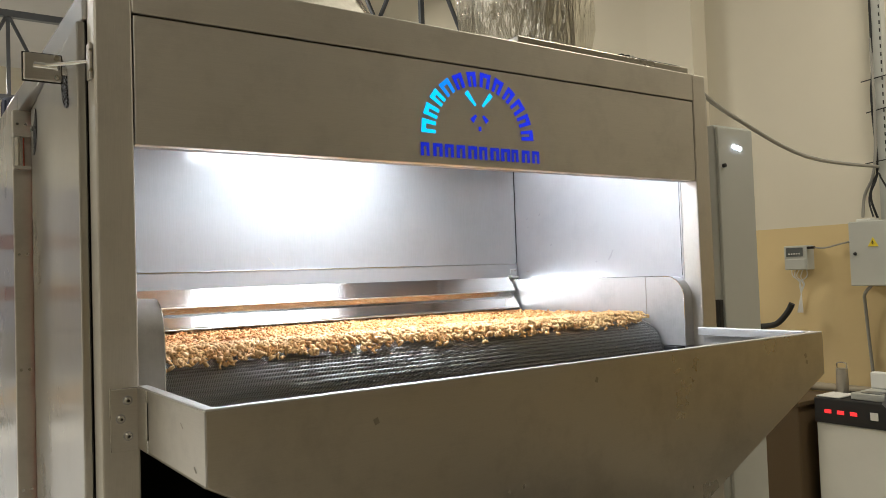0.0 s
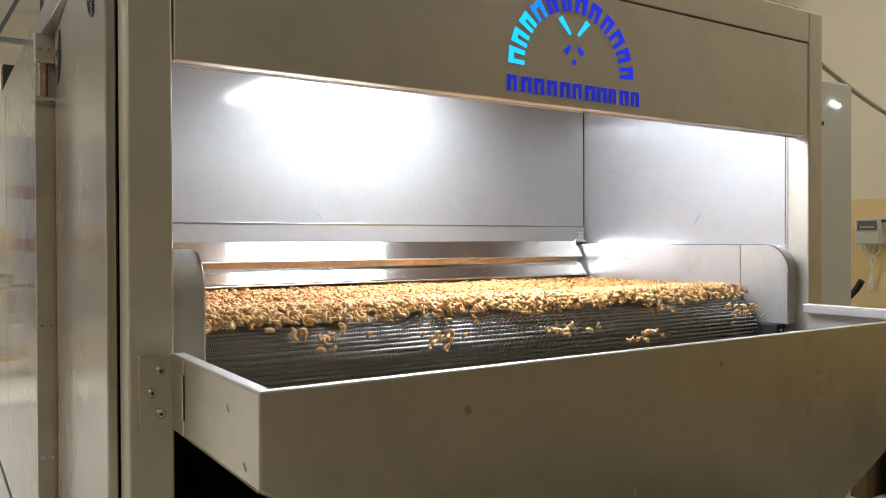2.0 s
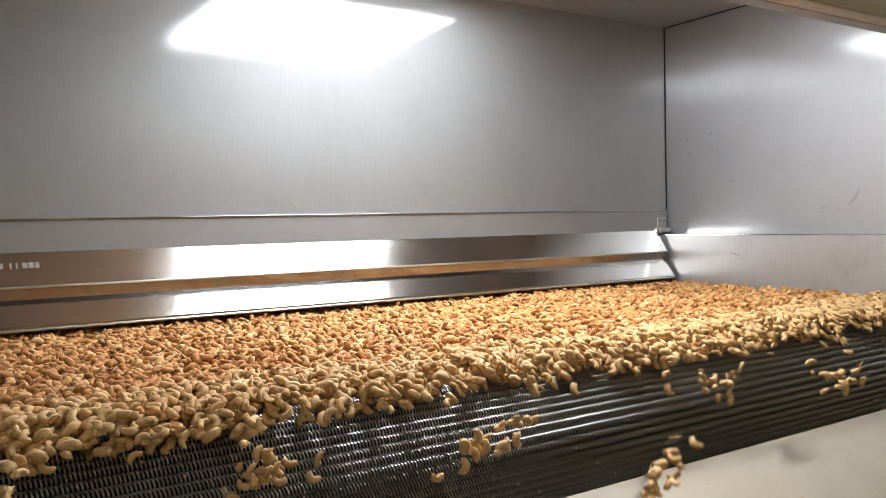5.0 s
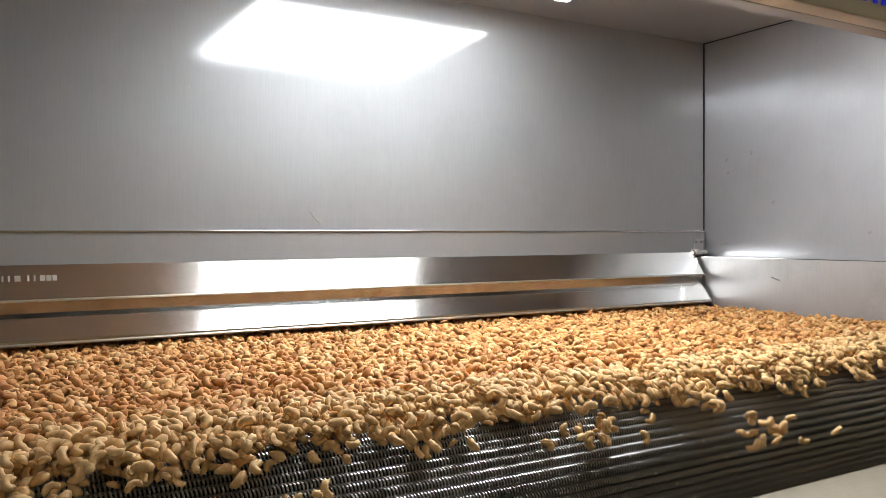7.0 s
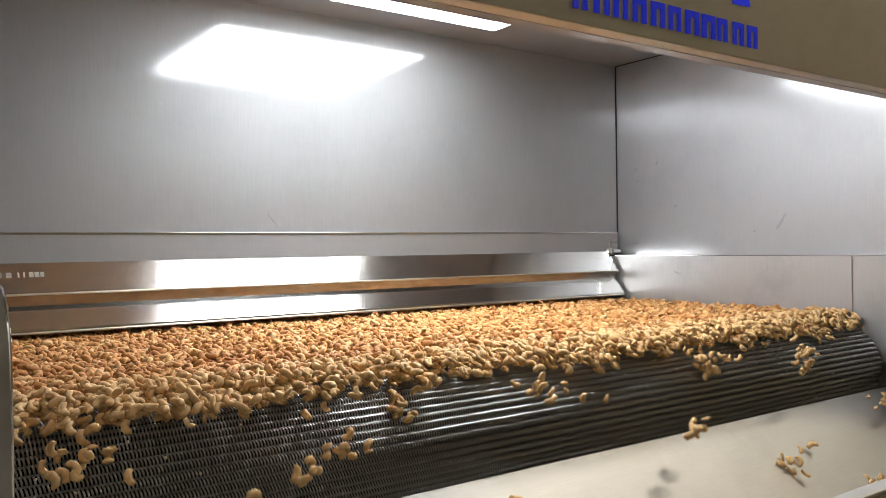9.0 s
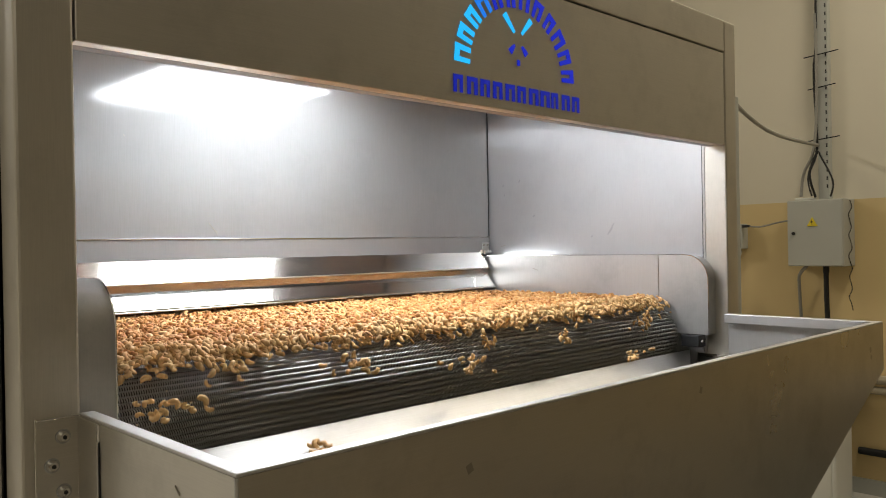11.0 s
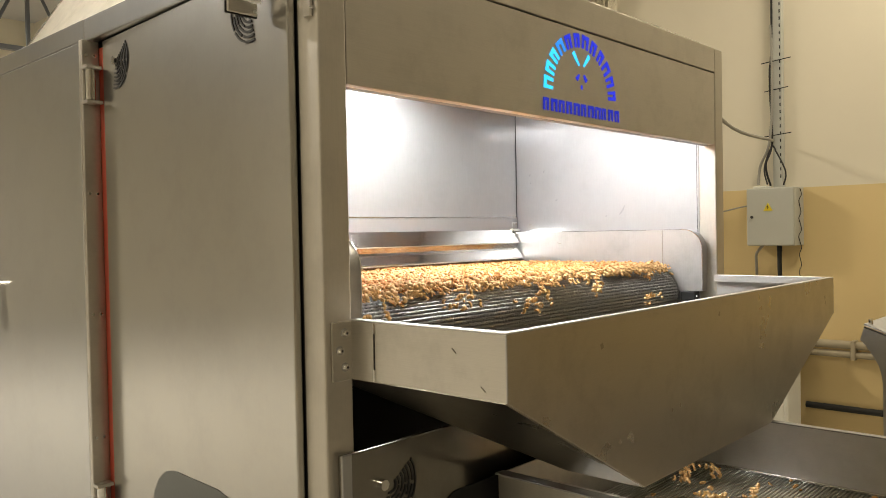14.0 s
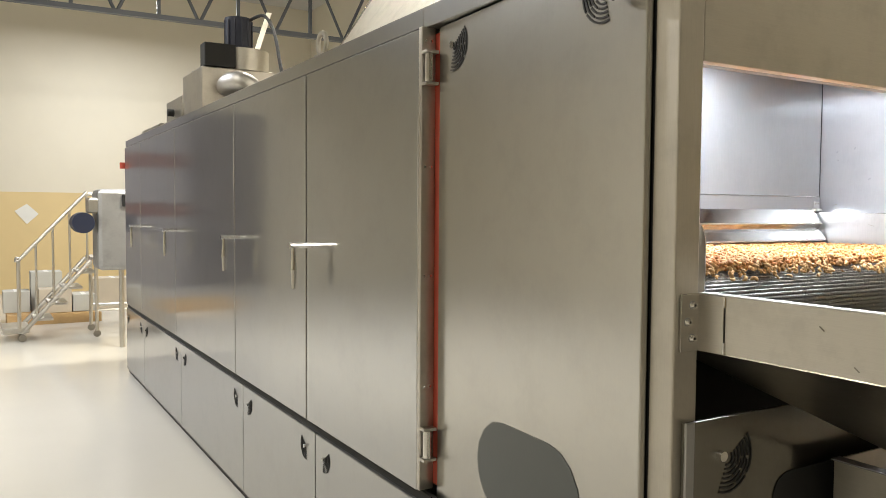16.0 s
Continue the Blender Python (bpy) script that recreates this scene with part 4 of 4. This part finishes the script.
part("base_box", bm_box(0.455, 1.0, 6.40, 7.0, 2.312, 2.665, 0.01), STEEL, fan)
part("drum", bm_rod((0.80, 6.60, 2.665), (0.80, 6.60, 2.825), 0.205, 32), STEEL, fan, "", True)
part("inlet_box", bm_box(0.475, 0.70, 6.39, 6.52, 2.667, 2.835, 0.006), BLACK, fan, "black inlet box")
part("elbow", bm_tube([(0.63, 6.40, 2.53), (0.63, 6.28, 2.54), (0.68, 6.20, 2.54), (0.76, 6.20, 2.50), (0.79, 6.22, 2.40), (0.79, 6.22, 2.31)], 0.072, 16), STEEL_LIT, fan, "bright steel elbow", True)
mot = part("motor", bm_rod((0.765, 6.55, 2.826), (0.765, 6.55, 3.06), 0.10, 24), NAVY, fan, "dark blue electric motor", True)
for k in range(12):
    a = 2 * math.pi * k / 12
    part("fin", bm_rod((0.765 + 0.10 * math.cos(a), 6.55 + 0.10 * math.sin(a), 2.85), (0.765 + 0.10 * math.cos(a), 6.55 + 0.10 * math.sin(a), 3.04), 0.008, 5), NAVY, mot)
part("bracket_plate", bm_plate([(0.85, 6.44, 2.826), (0.89, 6.44, 2.826), (0.97, 6.40, 3.10), (0.93, 6.40, 3.10)], 0.012), CHROME, fan)
part("cable", bm_tube([(0.82, 6.5, 3.04), (0.88, 6.3, 3.05), (0.84, 5.95, 2.86), (0.76, 5.6, 2.6), (0.71, 5.40, 2.45), (0.70, 5.38, 2.31)], 0.012), BLACK, fan)

damper = thing("damper_box", "small stainless damper box on the dryer roof", "damper")
part("box", bm_box(0.50, 0.80, 7.25, 7.85, 2.312, 2.56, 0.006), STEEL, damper)
part("lever", bm_tube([(0.45, 7.0, 2.31), (0.46, 6.95, 2.45), (0.50, 6.90, 2.56), (0.51, 6.88, 2.70)], 0.014), STEEL, damper)
part("knob", bm_rod((0.49, 7.5, 2.44), (0.44, 7.5, 2.44), 0.03), BLACK, damper)
rack = thing("pipe_rack", "dark pipe rack at the dryer's far end", "pipe rack")
for px in (0.5, 0.66, 0.82):
    part("pipe", bm_rod((px, 8.05, 2.38), (px, 8.9, 2.38), 0.03), STEEL_DARK, rack)
for py in (8.15, 8.75):
    part("bar", bm_box(0.45, 0.9, py, py + 0.05, 2.312, 2.36), STEEL_DARK, rack)
part("beacon", bm_rod((0.30, 8.95, 2.03), (0.30, 8.95, 2.09), 0.03), RED, rack, "small red beacon")

# ---- far end of the hall ----
stair = thing("mobile_stair", "stainless steel mobile stair with handrails on castors", "stair")
SY0, SY1 = 11.45, 12.05
for sy in (SY0, SY1):
    part("stringer", bm_rod((-0.50, sy, 0.10), (0.28, sy, 0.98), 0.028, 8), STEEL, stair)
    for px in (0.34, 0.95):
        part("leg", bm_rod((px, sy, 0.08), (px, sy, 1.0), 0.024, 8), STEEL, stair)
    part("brace", bm_rod((0.34, sy, 0.34), (0.95, sy, 0.34), 0.018, 8), STEEL, stair)
    for px in (-0.50, 0.34, 0.95):
        part("castor", bm_rod((px, sy - 0.018, 0.045), (px, sy + 0.018, 0.045), 0.045, 14), STEEL_DARK, stair, "small castor wheel")
part("foot_plate", bm_box(-0.72, -0.42, SY0, SY1, 0.10, 0.17, 0.01), STEEL, stair)
part("handrail", bm_tube([(-0.53, SY0, 0.17), (-0.53, SY0, 0.98), (-0.50, SY0, 1.03), (0.18, SY0, 1.77), (0.24, SY0, 1.81), (0.34, SY0, 1.81)], 0.022, 8), STEEL, stair, "", True)
for px, z0, z1 in ((-0.34, 0.28, 1.20), (-0.15, 0.50, 1.41), (0.04, 0.71, 1.62), (0.24, 0.93, 1.80)):
    part("baluster", bm_rod((px, SY0, z0), (px, SY0, z1), 0.014, 8), STEEL, stair)
for k in range(4):
    z = 0.24 + 0.19 * k
    x = -0.50 + 0.78 * (z - 0.10) / 0.88
    part("tread", bm_box(x, x + 0.22, SY0 + 0.02, SY1 - 0.02, z, z + 0.03, 0.004), STEEL, stair)
part("platform", bm_box(0.28, 0.98, SY0, SY1, 0.98, 1.02, 0.004), STEEL, stair)

feeder = thing("control_column", "grey enamel feeder column with dark blue drive", "feeder")
bm = bm_box(0.235, 0.66, 10.4, 10.9, 0.92, 1.86, 0.05)
part("column", bm, STEEL_DULL, feeder)
part("stand", bm_rod((0.5, 10.5, 0), (0.5, 10.5, 0.93), 0.03, 8), STEEL, feeder)
part("stand", bm_rod((0.8, 10.8, 0), (0.8, 10.8, 0.93), 0.03, 8), STEEL, feeder)
part("drive_motor", bm_rod((0.09, 10.40, 1.47), (0.09, 10.72, 1.47), 0.12, 24), NAVY, feeder, "dark blue drive motor", True)
part("gearbox", bm_box(0.14, 0.27, 10.42, 10.66, 1.58, 1.76, 0.03), STEEL, feeder)
part("switch", bm_box(0.50, 0.66, 10.36, 10.40, 1.66, 1.80, 0.01), BLACK, feeder)


def pallet(x, y):
    p = thing("pallet", "pale wooden pallet on the floor", "pallet", "pallets")
    for k in range(5):
        part("board", bm_box(x, x + 1.2, y + 0.17 * k, y + 0.17 * k + 0.11, 0.12, 0.142), WOOD, p)
    for k in range(3):
        part("runner", bm_box(x, x + 1.2, y + 0.34 * k, y + 0.34 * k + 0.10, 0.0, 0.12), WOOD, p)


pallet(-0.62, 12.95)
pallet(-2.10, 13.45)
for bx, by, bz, w, h in ((-0.22, 13.05, 0.144, 0.42, 0.34), (0.22, 13.08, 0.144, 0.30, 0.24), (0.62, 14.2, 0.0, 0.60, 0.52), (-0.30, 13.42, 0.144, 0.41, 0.56), (-0.66, 13.30, 0.144, 0.34, 0.30)):
    b = thing("carton", "pale packed carton by the far wall", "carton", "cartons on pallets")
    part("body", bm_box(bx, bx + w, by, by + 0.4, bz, bz + h, 0.006), CARD if w > 0.41 else CARTON_GREY, b)
    part("tape", bm_box(bx + w / 2 - 0.03, bx + w / 2 + 0.03, by - 0.002, by + 0.402, bz + h, bz + h + 0.003), PAPER, b)
solid("wall_notice", bm_prism([(-0.345, 1.575), (-0.14, 1.327), (0.065, 1.522), (-0.134, 1.714)], "y", FAR - 0.012, FAR - 0.004), PAPER, "white paper notice hung askew on the wall", "notice")

# tall sectional gate in the far wall
GATE_GREY = paint("gate_grey", (0.27, 0.265, 0.31), 0.45)
GATE_DARK = paint("gate_dark", (0.085, 0.08, 0.11), 0.45)
GATE_RED = paint("gate_red", (0.17, 0.07, 0.08), 0.45)
gate = thing("gate_1", "grey sectional gate with red bands in the far wall", "gate", kind="structure")
for z0, z1, gm in ((0.0, 1.48, GATE_GREY), (1.49, 1.74, GATE_RED), (1.75, 2.48, GATE_GREY), (2.49, 2.76, GATE_RED), (2.77, 3.70, GATE_GREY)):
    part("section", bm_box(-2.2, -0.75, FAR - 0.06, FAR - 0.004, z0, z1, 0.004), gm, gate)
for k in range(4):
    part("section", bm_box(-3.87, -2.21, FAR - 0.06, FAR - 0.004, 0.925 * k, 0.925 * k + 0.915, 0.004), GATE_DARK, gate)

# ---- conveyor belt and nuts ----
RC_Y, RC_Z, RC_R = 2.045, 1.385, 0.098
SPEED = 0.009
PITCH = 0.0115
X0, X1 = 0.466, 2.210


def belt_pose(s):
    """Place on the belt at s metres past the roller's top point: flat before, round the roller after."""
    if s <= 0:
        return pose(0, RC_Y - s, RC_Z + RC_R)
    a = s / RC_R
    return pose(0, RC_Y - RC_R * math.sin(a), RC_Z + RC_R * math.cos(a), math.degrees(a))


belt = thing("conveyor_belt", "woven stainless wire conveyor belt turning over a roller", "conveyor belt")
# black roller and sheet paint the shade seen between the belt wires
part("roller", bm_rod((X0, RC_Y, RC_Z), (X1, RC_Y, RC_Z), RC_R - 0.008, 64), DARK, belt, "drive roller, blackened for the shade under the wires", True)
part("under_belt_shade", bm_box(X0, X1, RC_Y, 3.0, RC_Z + RC_R - 0.03, RC_Z + RC_R - 0.008), DARK, belt)


def mesh_row():
    """One row of the belt: a straight rod and a flattened wire spiral round it."""
    n = 430
    step = (X1 - X0) / n
    verts, faces = [], []

    def bar(a, b, w, h):
        a, b = Vector(a), Vector(b)
        d = (b - a).normalized()
        side = d.cross(Vector((0, 0, 1))).normalized() * w
        up = Vector((0, 0, h))
        k = len(verts)
        for p in (a, b):
            verts.extend(((p + side - up), (p + side + up), (p - side + up), (p - side - up)))
        for i in range(4):
            faces.append((k + i, k + (i + 1) % 4, k + 4 + (i + 1) % 4, k + 4 + i))

    for i in range(n):
        x = X0 + (i + 0.5) * step
        knots = ((-0.33, 0.47, -0.0052), (-0.27, 0.38, -0.0026), (-0.14, 0.20, -0.0007), (0.0, 0.0, 0.0), (0.14, -0.20, -0.0007), (0.27, -0.38, -0.0026), (0.33, -0.47, -0.0052))
        for (ax, ay, az), (bx, by, bz) in zip(knots, knots[1:]):
            bar((x + step * ax, PITCH * ay, az), (x + step * bx, PITCH * by, bz), 0.00095, 0.0009)
    bar((X0, PITCH * 0.5, -0.0066), (X1, PITCH * 0.5, -0.0066), 0.0010, 0.0010)
    me = bpy.data.meshes.new("belt_row")
    me.from_pydata(verts, [], faces)
    me.materials.append(WIRE)
    return me


def cashew(rings=6, seg=6, half=False, lo=-105):
    """A kidney-shaped kernel about 27 mm long, lying on its flat side."""
    verts, faces = [], []
    R = 0.0082
    for i in range(rings):
        u = i / (rings - 1)
        a = radians(lo + (105 - lo) * u)
        w = math.sin(math.pi * (0.07 + 0.86 * u)) ** 0.55 * (0.92 + 0.22 * u)
        rx, rz = 0.0068 * w, 0.0064 * w
        for k in range(seg):
            b = 2 * math.pi * k / seg
            rad = R + rx * math.cos(b)
            z = rz * math.sin(b)
            if half:
                z = max(z, -0.0008)
            verts.append((rad * math.cos(a) * 0.92 - 0.006, rad * math.sin(a) * 1.05, z))
    for i in range(rings - 1):
        for k in range(seg):
            p, q = i * seg + k, i * seg + (k + 1) % seg
            faces.append((p, q, q + seg, p + seg))
    faces.append(tuple(range(seg))[::-1])
    faces.append(tuple(range((rings - 1) * seg, rings * seg)))
    return np.array(verts), faces


NUT_V, NUT_F = cashew()
HALF_V, HALF_F = cashew(half=True)
BIT_V, BIT_F = cashew(5, 6, True, -5)
SHAPES = ((NUT_V, NUT_F), (HALF_V, HALF_F), (BIT_V, BIT_F))


def nuts_mesh(name, places, mat):
    """Joined kernels: places are (x, y, z, tilt a, tilt b, turn, size, halved)."""
    vs, fs, n = [], [], 0
    for x, y, z, a, b, c, s, halved in places:
        m = np.array(Euler((a, b, c)).to_matrix())
        base, faces = SHAPES[halved]
        v = base * np.array((s, s * 1.0, s)) @ m.T + np.array((x, y, z))
        vs.append(v)
        fs.extend([tuple(i + n for i in f) for f in faces])
        n += len(v)
    me = bpy.data.meshes.new(name)
    me.from_pydata(np.concatenate(vs).tolist(), [], fs)
    me.materials.append(mat)
    me.shade_smooth()
    return me


rng = np.random.RandomState(7)
BELT_Z = RC_Z + RC_R


def lying():
    return rng.normal(0, 0.5) + (math.pi if rng.rand() < 0.4 else 0), rng.normal(0, 0.5), rng.uniform(0, 6.28), rng.uniform(0.60, 0.88), rng.choice(3, p=(0.56, 0.28, 0.16))


# the main bed rides on the belt; the front margin is loose clusters that tip over one by one
bed_places = []
for layer, (dens, z) in enumerate(((3600, 0.007), (5600, 0.014), (6000, 0.021))):
    count = int(dens * (X1 - X0) * 0.87)
    for i in range(count):
        x = rng.uniform(X0 + 0.008, X1 - 0.008)
        y = rng.uniform(2.12, 2.97)
        if y < 2.143 + 0.018 * noise.noise((x * 5.0, 0.3, 0.0)) + 0.010 * noise.noise((x * 17.0, 2.0, 0.0)) + 0.25 * z:
            continue
        bed_places.append((x, y, BELT_Z + z + rng.normal(0, 0.003), *lying()))
nut_bed = tagged(new("cashew_bed", nuts_mesh("cashew_bed", bed_places, NUT_BED)), "deep bed of golden roasted cashew nuts on the belt", "cashews", kind="stuff")


ROWS_S = [-0.26 + PITCH * i for i in range(44)]
row_mesh = mesh_row()
belt_rows = []
for s in ROWS_S:
    ob = new("wire_spiral", row_mesh)
    ob.parent = belt
    belt_rows.append(ob)

# pale crumbs caught in the belt wires
CRUMB = paint("nut_crumb", (0.80, 0.72, 0.58), 0.7)
bm = bmesh.new()
bmesh.ops.create_icosphere(bm, subdivisions=1, radius=0.0021)
for v in bm.verts:
    v.co *= 1 + 0.5 * noise.noise(v.co * 900)
crumb_mesh = mesh_of("crumb", bm, CRUMB)
for k in range(70):
    ob = new("crumb", crumb_mesh)
    ob.parent = belt_rows[14 + (k * 7) % 29]
    ob.location = (X0 + 0.03 + (X1 - X0 - 0.06) * ((k * 0.381966 + 0.13) % 1.0), rng.uniform(-0.004, 0.004), 0.0022)
    ob.rotation_euler = (k, 2 * k, 3 * k)

# loose clusters at the belt's lip: start place, edge place, time over the edge
CLUSTERS = 300
kernel_meshes = []
for k in range(30):
    a, b, c, s, halved = lying()
    kernel_meshes.append(nuts_mesh("cashew", [(0, 0, 0, a * 0.9, b * 0.9, c, s, halved)], NUT))
clusters = []
for k in range(CLUSTERS):
    x = X0 + 0.02 + (X1 - X0 - 0.04) * ((k * 0.6180339) % 1.0)
    lip = 0.016 * noise.noise((x * 4.0, 3.1, 0.0)) + 0.008 * noise.noise((x * 19.0, 1.1, 0.0))
    edge = 1.990 + lip + rng.normal(0, 0.003)
    tf = 0.03 + 16.6 * (k + rng.uniform(0, 1)) / CLUSTERS
    y0 = edge + SPEED * tf
    ob = thing("cashew_cluster", "few roasted cashews tumbling off the belt", "cashews", "falling cashews")
    n = (12, 16, 20, 10, 15, 18)[k % 6]
    for i in range(n):
        kern = new("cashew", kernel_meshes[rng.randint(30)])
        kern.parent = ob
        kern.location = (rng.normal(0, 0.034) if i else 0, rng.normal(0, 0.013) if i else 0, 0.006 + 0.009 * (i % 3))
    clusters.append((ob, x, y0, edge, tf, rng.uniform(-28, 28), rng.uniform(-1, 1), rng.uniform(-1, 1)))

# kernels already lying in the trough
spilt = []
for i in range(46):
    spilt.append((rng.uniform(1.04, 1.70), rng.uniform(0.6, 1.60), TF + 0.010 + rng.uniform(0, 0.006), *lying()))
tagged(new("spilt_cashews", nuts_mesh("spilt_cashews", spilt, NUT_LIT)), "roasted cashews scattered over the trough floor", "cashews", kind="stuff")


def cluster_rows(x, y0, edge, tf, turn, sx, sy):
    rows = []
    top = BELT_Z + 0.004

    def put(t, px, py, pz, tip):
        rows.append((t, pose(px, py, pz, tip, 12 * sx * min(1, tip / 90), turn)))

    def shelf(y):
        return top if y > RC_Y else RC_Z + math.sqrt((RC_R + 0.004) ** 2 - (RC_Y - y) ** 2)

    def lean(y):
        return 0.0 if y > RC_Y else 0.85 * math.degrees(math.asin((RC_Y - y) / (RC_R + 0.004)))

    last = min(tf, 16.0)
    steps = max(1, int(last / 1.5))
    for q in range(steps + 1):
        t = last * q / steps
        y = y0 - SPEED * t
        put(t, x, y, shelf(y), lean(y))
    if tf >= 15.5:
        if last < 16.0:
            put(16.0, x, y0 - SPEED * 16, shelf(y0 - SPEED * 16), lean(y0 - SPEED * 16))
        return rows
    hx = x + 0.02 * sx
    put(tf + 0.24, x + 0.004 * sx, edge - 0.030, shelf(edge - 0.030) + 0.003, 62)
    put(tf + 0.40, x + 0.010 * sx, edge - 0.085, 1.440, 110)
    put(tf + 0.53, hx, edge - 0.125, 1.360, 170)
    out_x = min(max(x, BX0 + 0.40 + 0.12 * (1 + sy)), BX1 - 0.03 - 0.06 * (1 - sy))
    hx = min(max(hx, 0.58), 2.06)
    put(tf + 0.64, hx, 1.842, 1.292, 220)
    put(tf + 1.00, 0.35 * hx + 0.65 * out_x, 1.68, 1.185, 280)
    put(tf + 1.22, out_x, 1.575, 1.062, 340)
    put(tf + 1.34, out_x + 0.01 * sx, 1.555 + 0.02 * sy, 0.985, 395)
    put(tf + 1.43, out_x + 0.02 * sx - 0.01, 1.53 + 0.03 * sy, TF + 0.006, 440)
    put(tf + 1.54, out_x + 0.04 * sx - 0.03, 1.46 + 0.05 * sy, TF + 0.050, 480)
    put(tf + 1.66, out_x + 0.06 * sx - 0.06, 1.40 + 0.06 * sy, TF + 0.006, 520)
    end_y = 0.40 + 0.20 * (1 + sy) * 0.5
    put(tf + 4.2, out_x + 0.07 * sx - 0.08, end_y, TF + 0.006, 540)
    if tf + 4.2 < 16.0:
        put(16.0, out_x + 0.07 * sx - 0.08, end_y, TF + 0.006, 540)
    return rows


def motions():
    walk(nut_bed, [(0, pose(0, 0, 0)), (8, pose(0, -SPEED * 8, 0)), (16, pose(0, -SPEED * 16, 0))])
    for ob, s in zip(belt_rows, ROWS_S):
        walk(ob, [(t, belt_pose(s + SPEED * t)) for t in range(17)])
    for ob, *how in clusters:
        walk(ob, cluster_rows(*how))


motions()
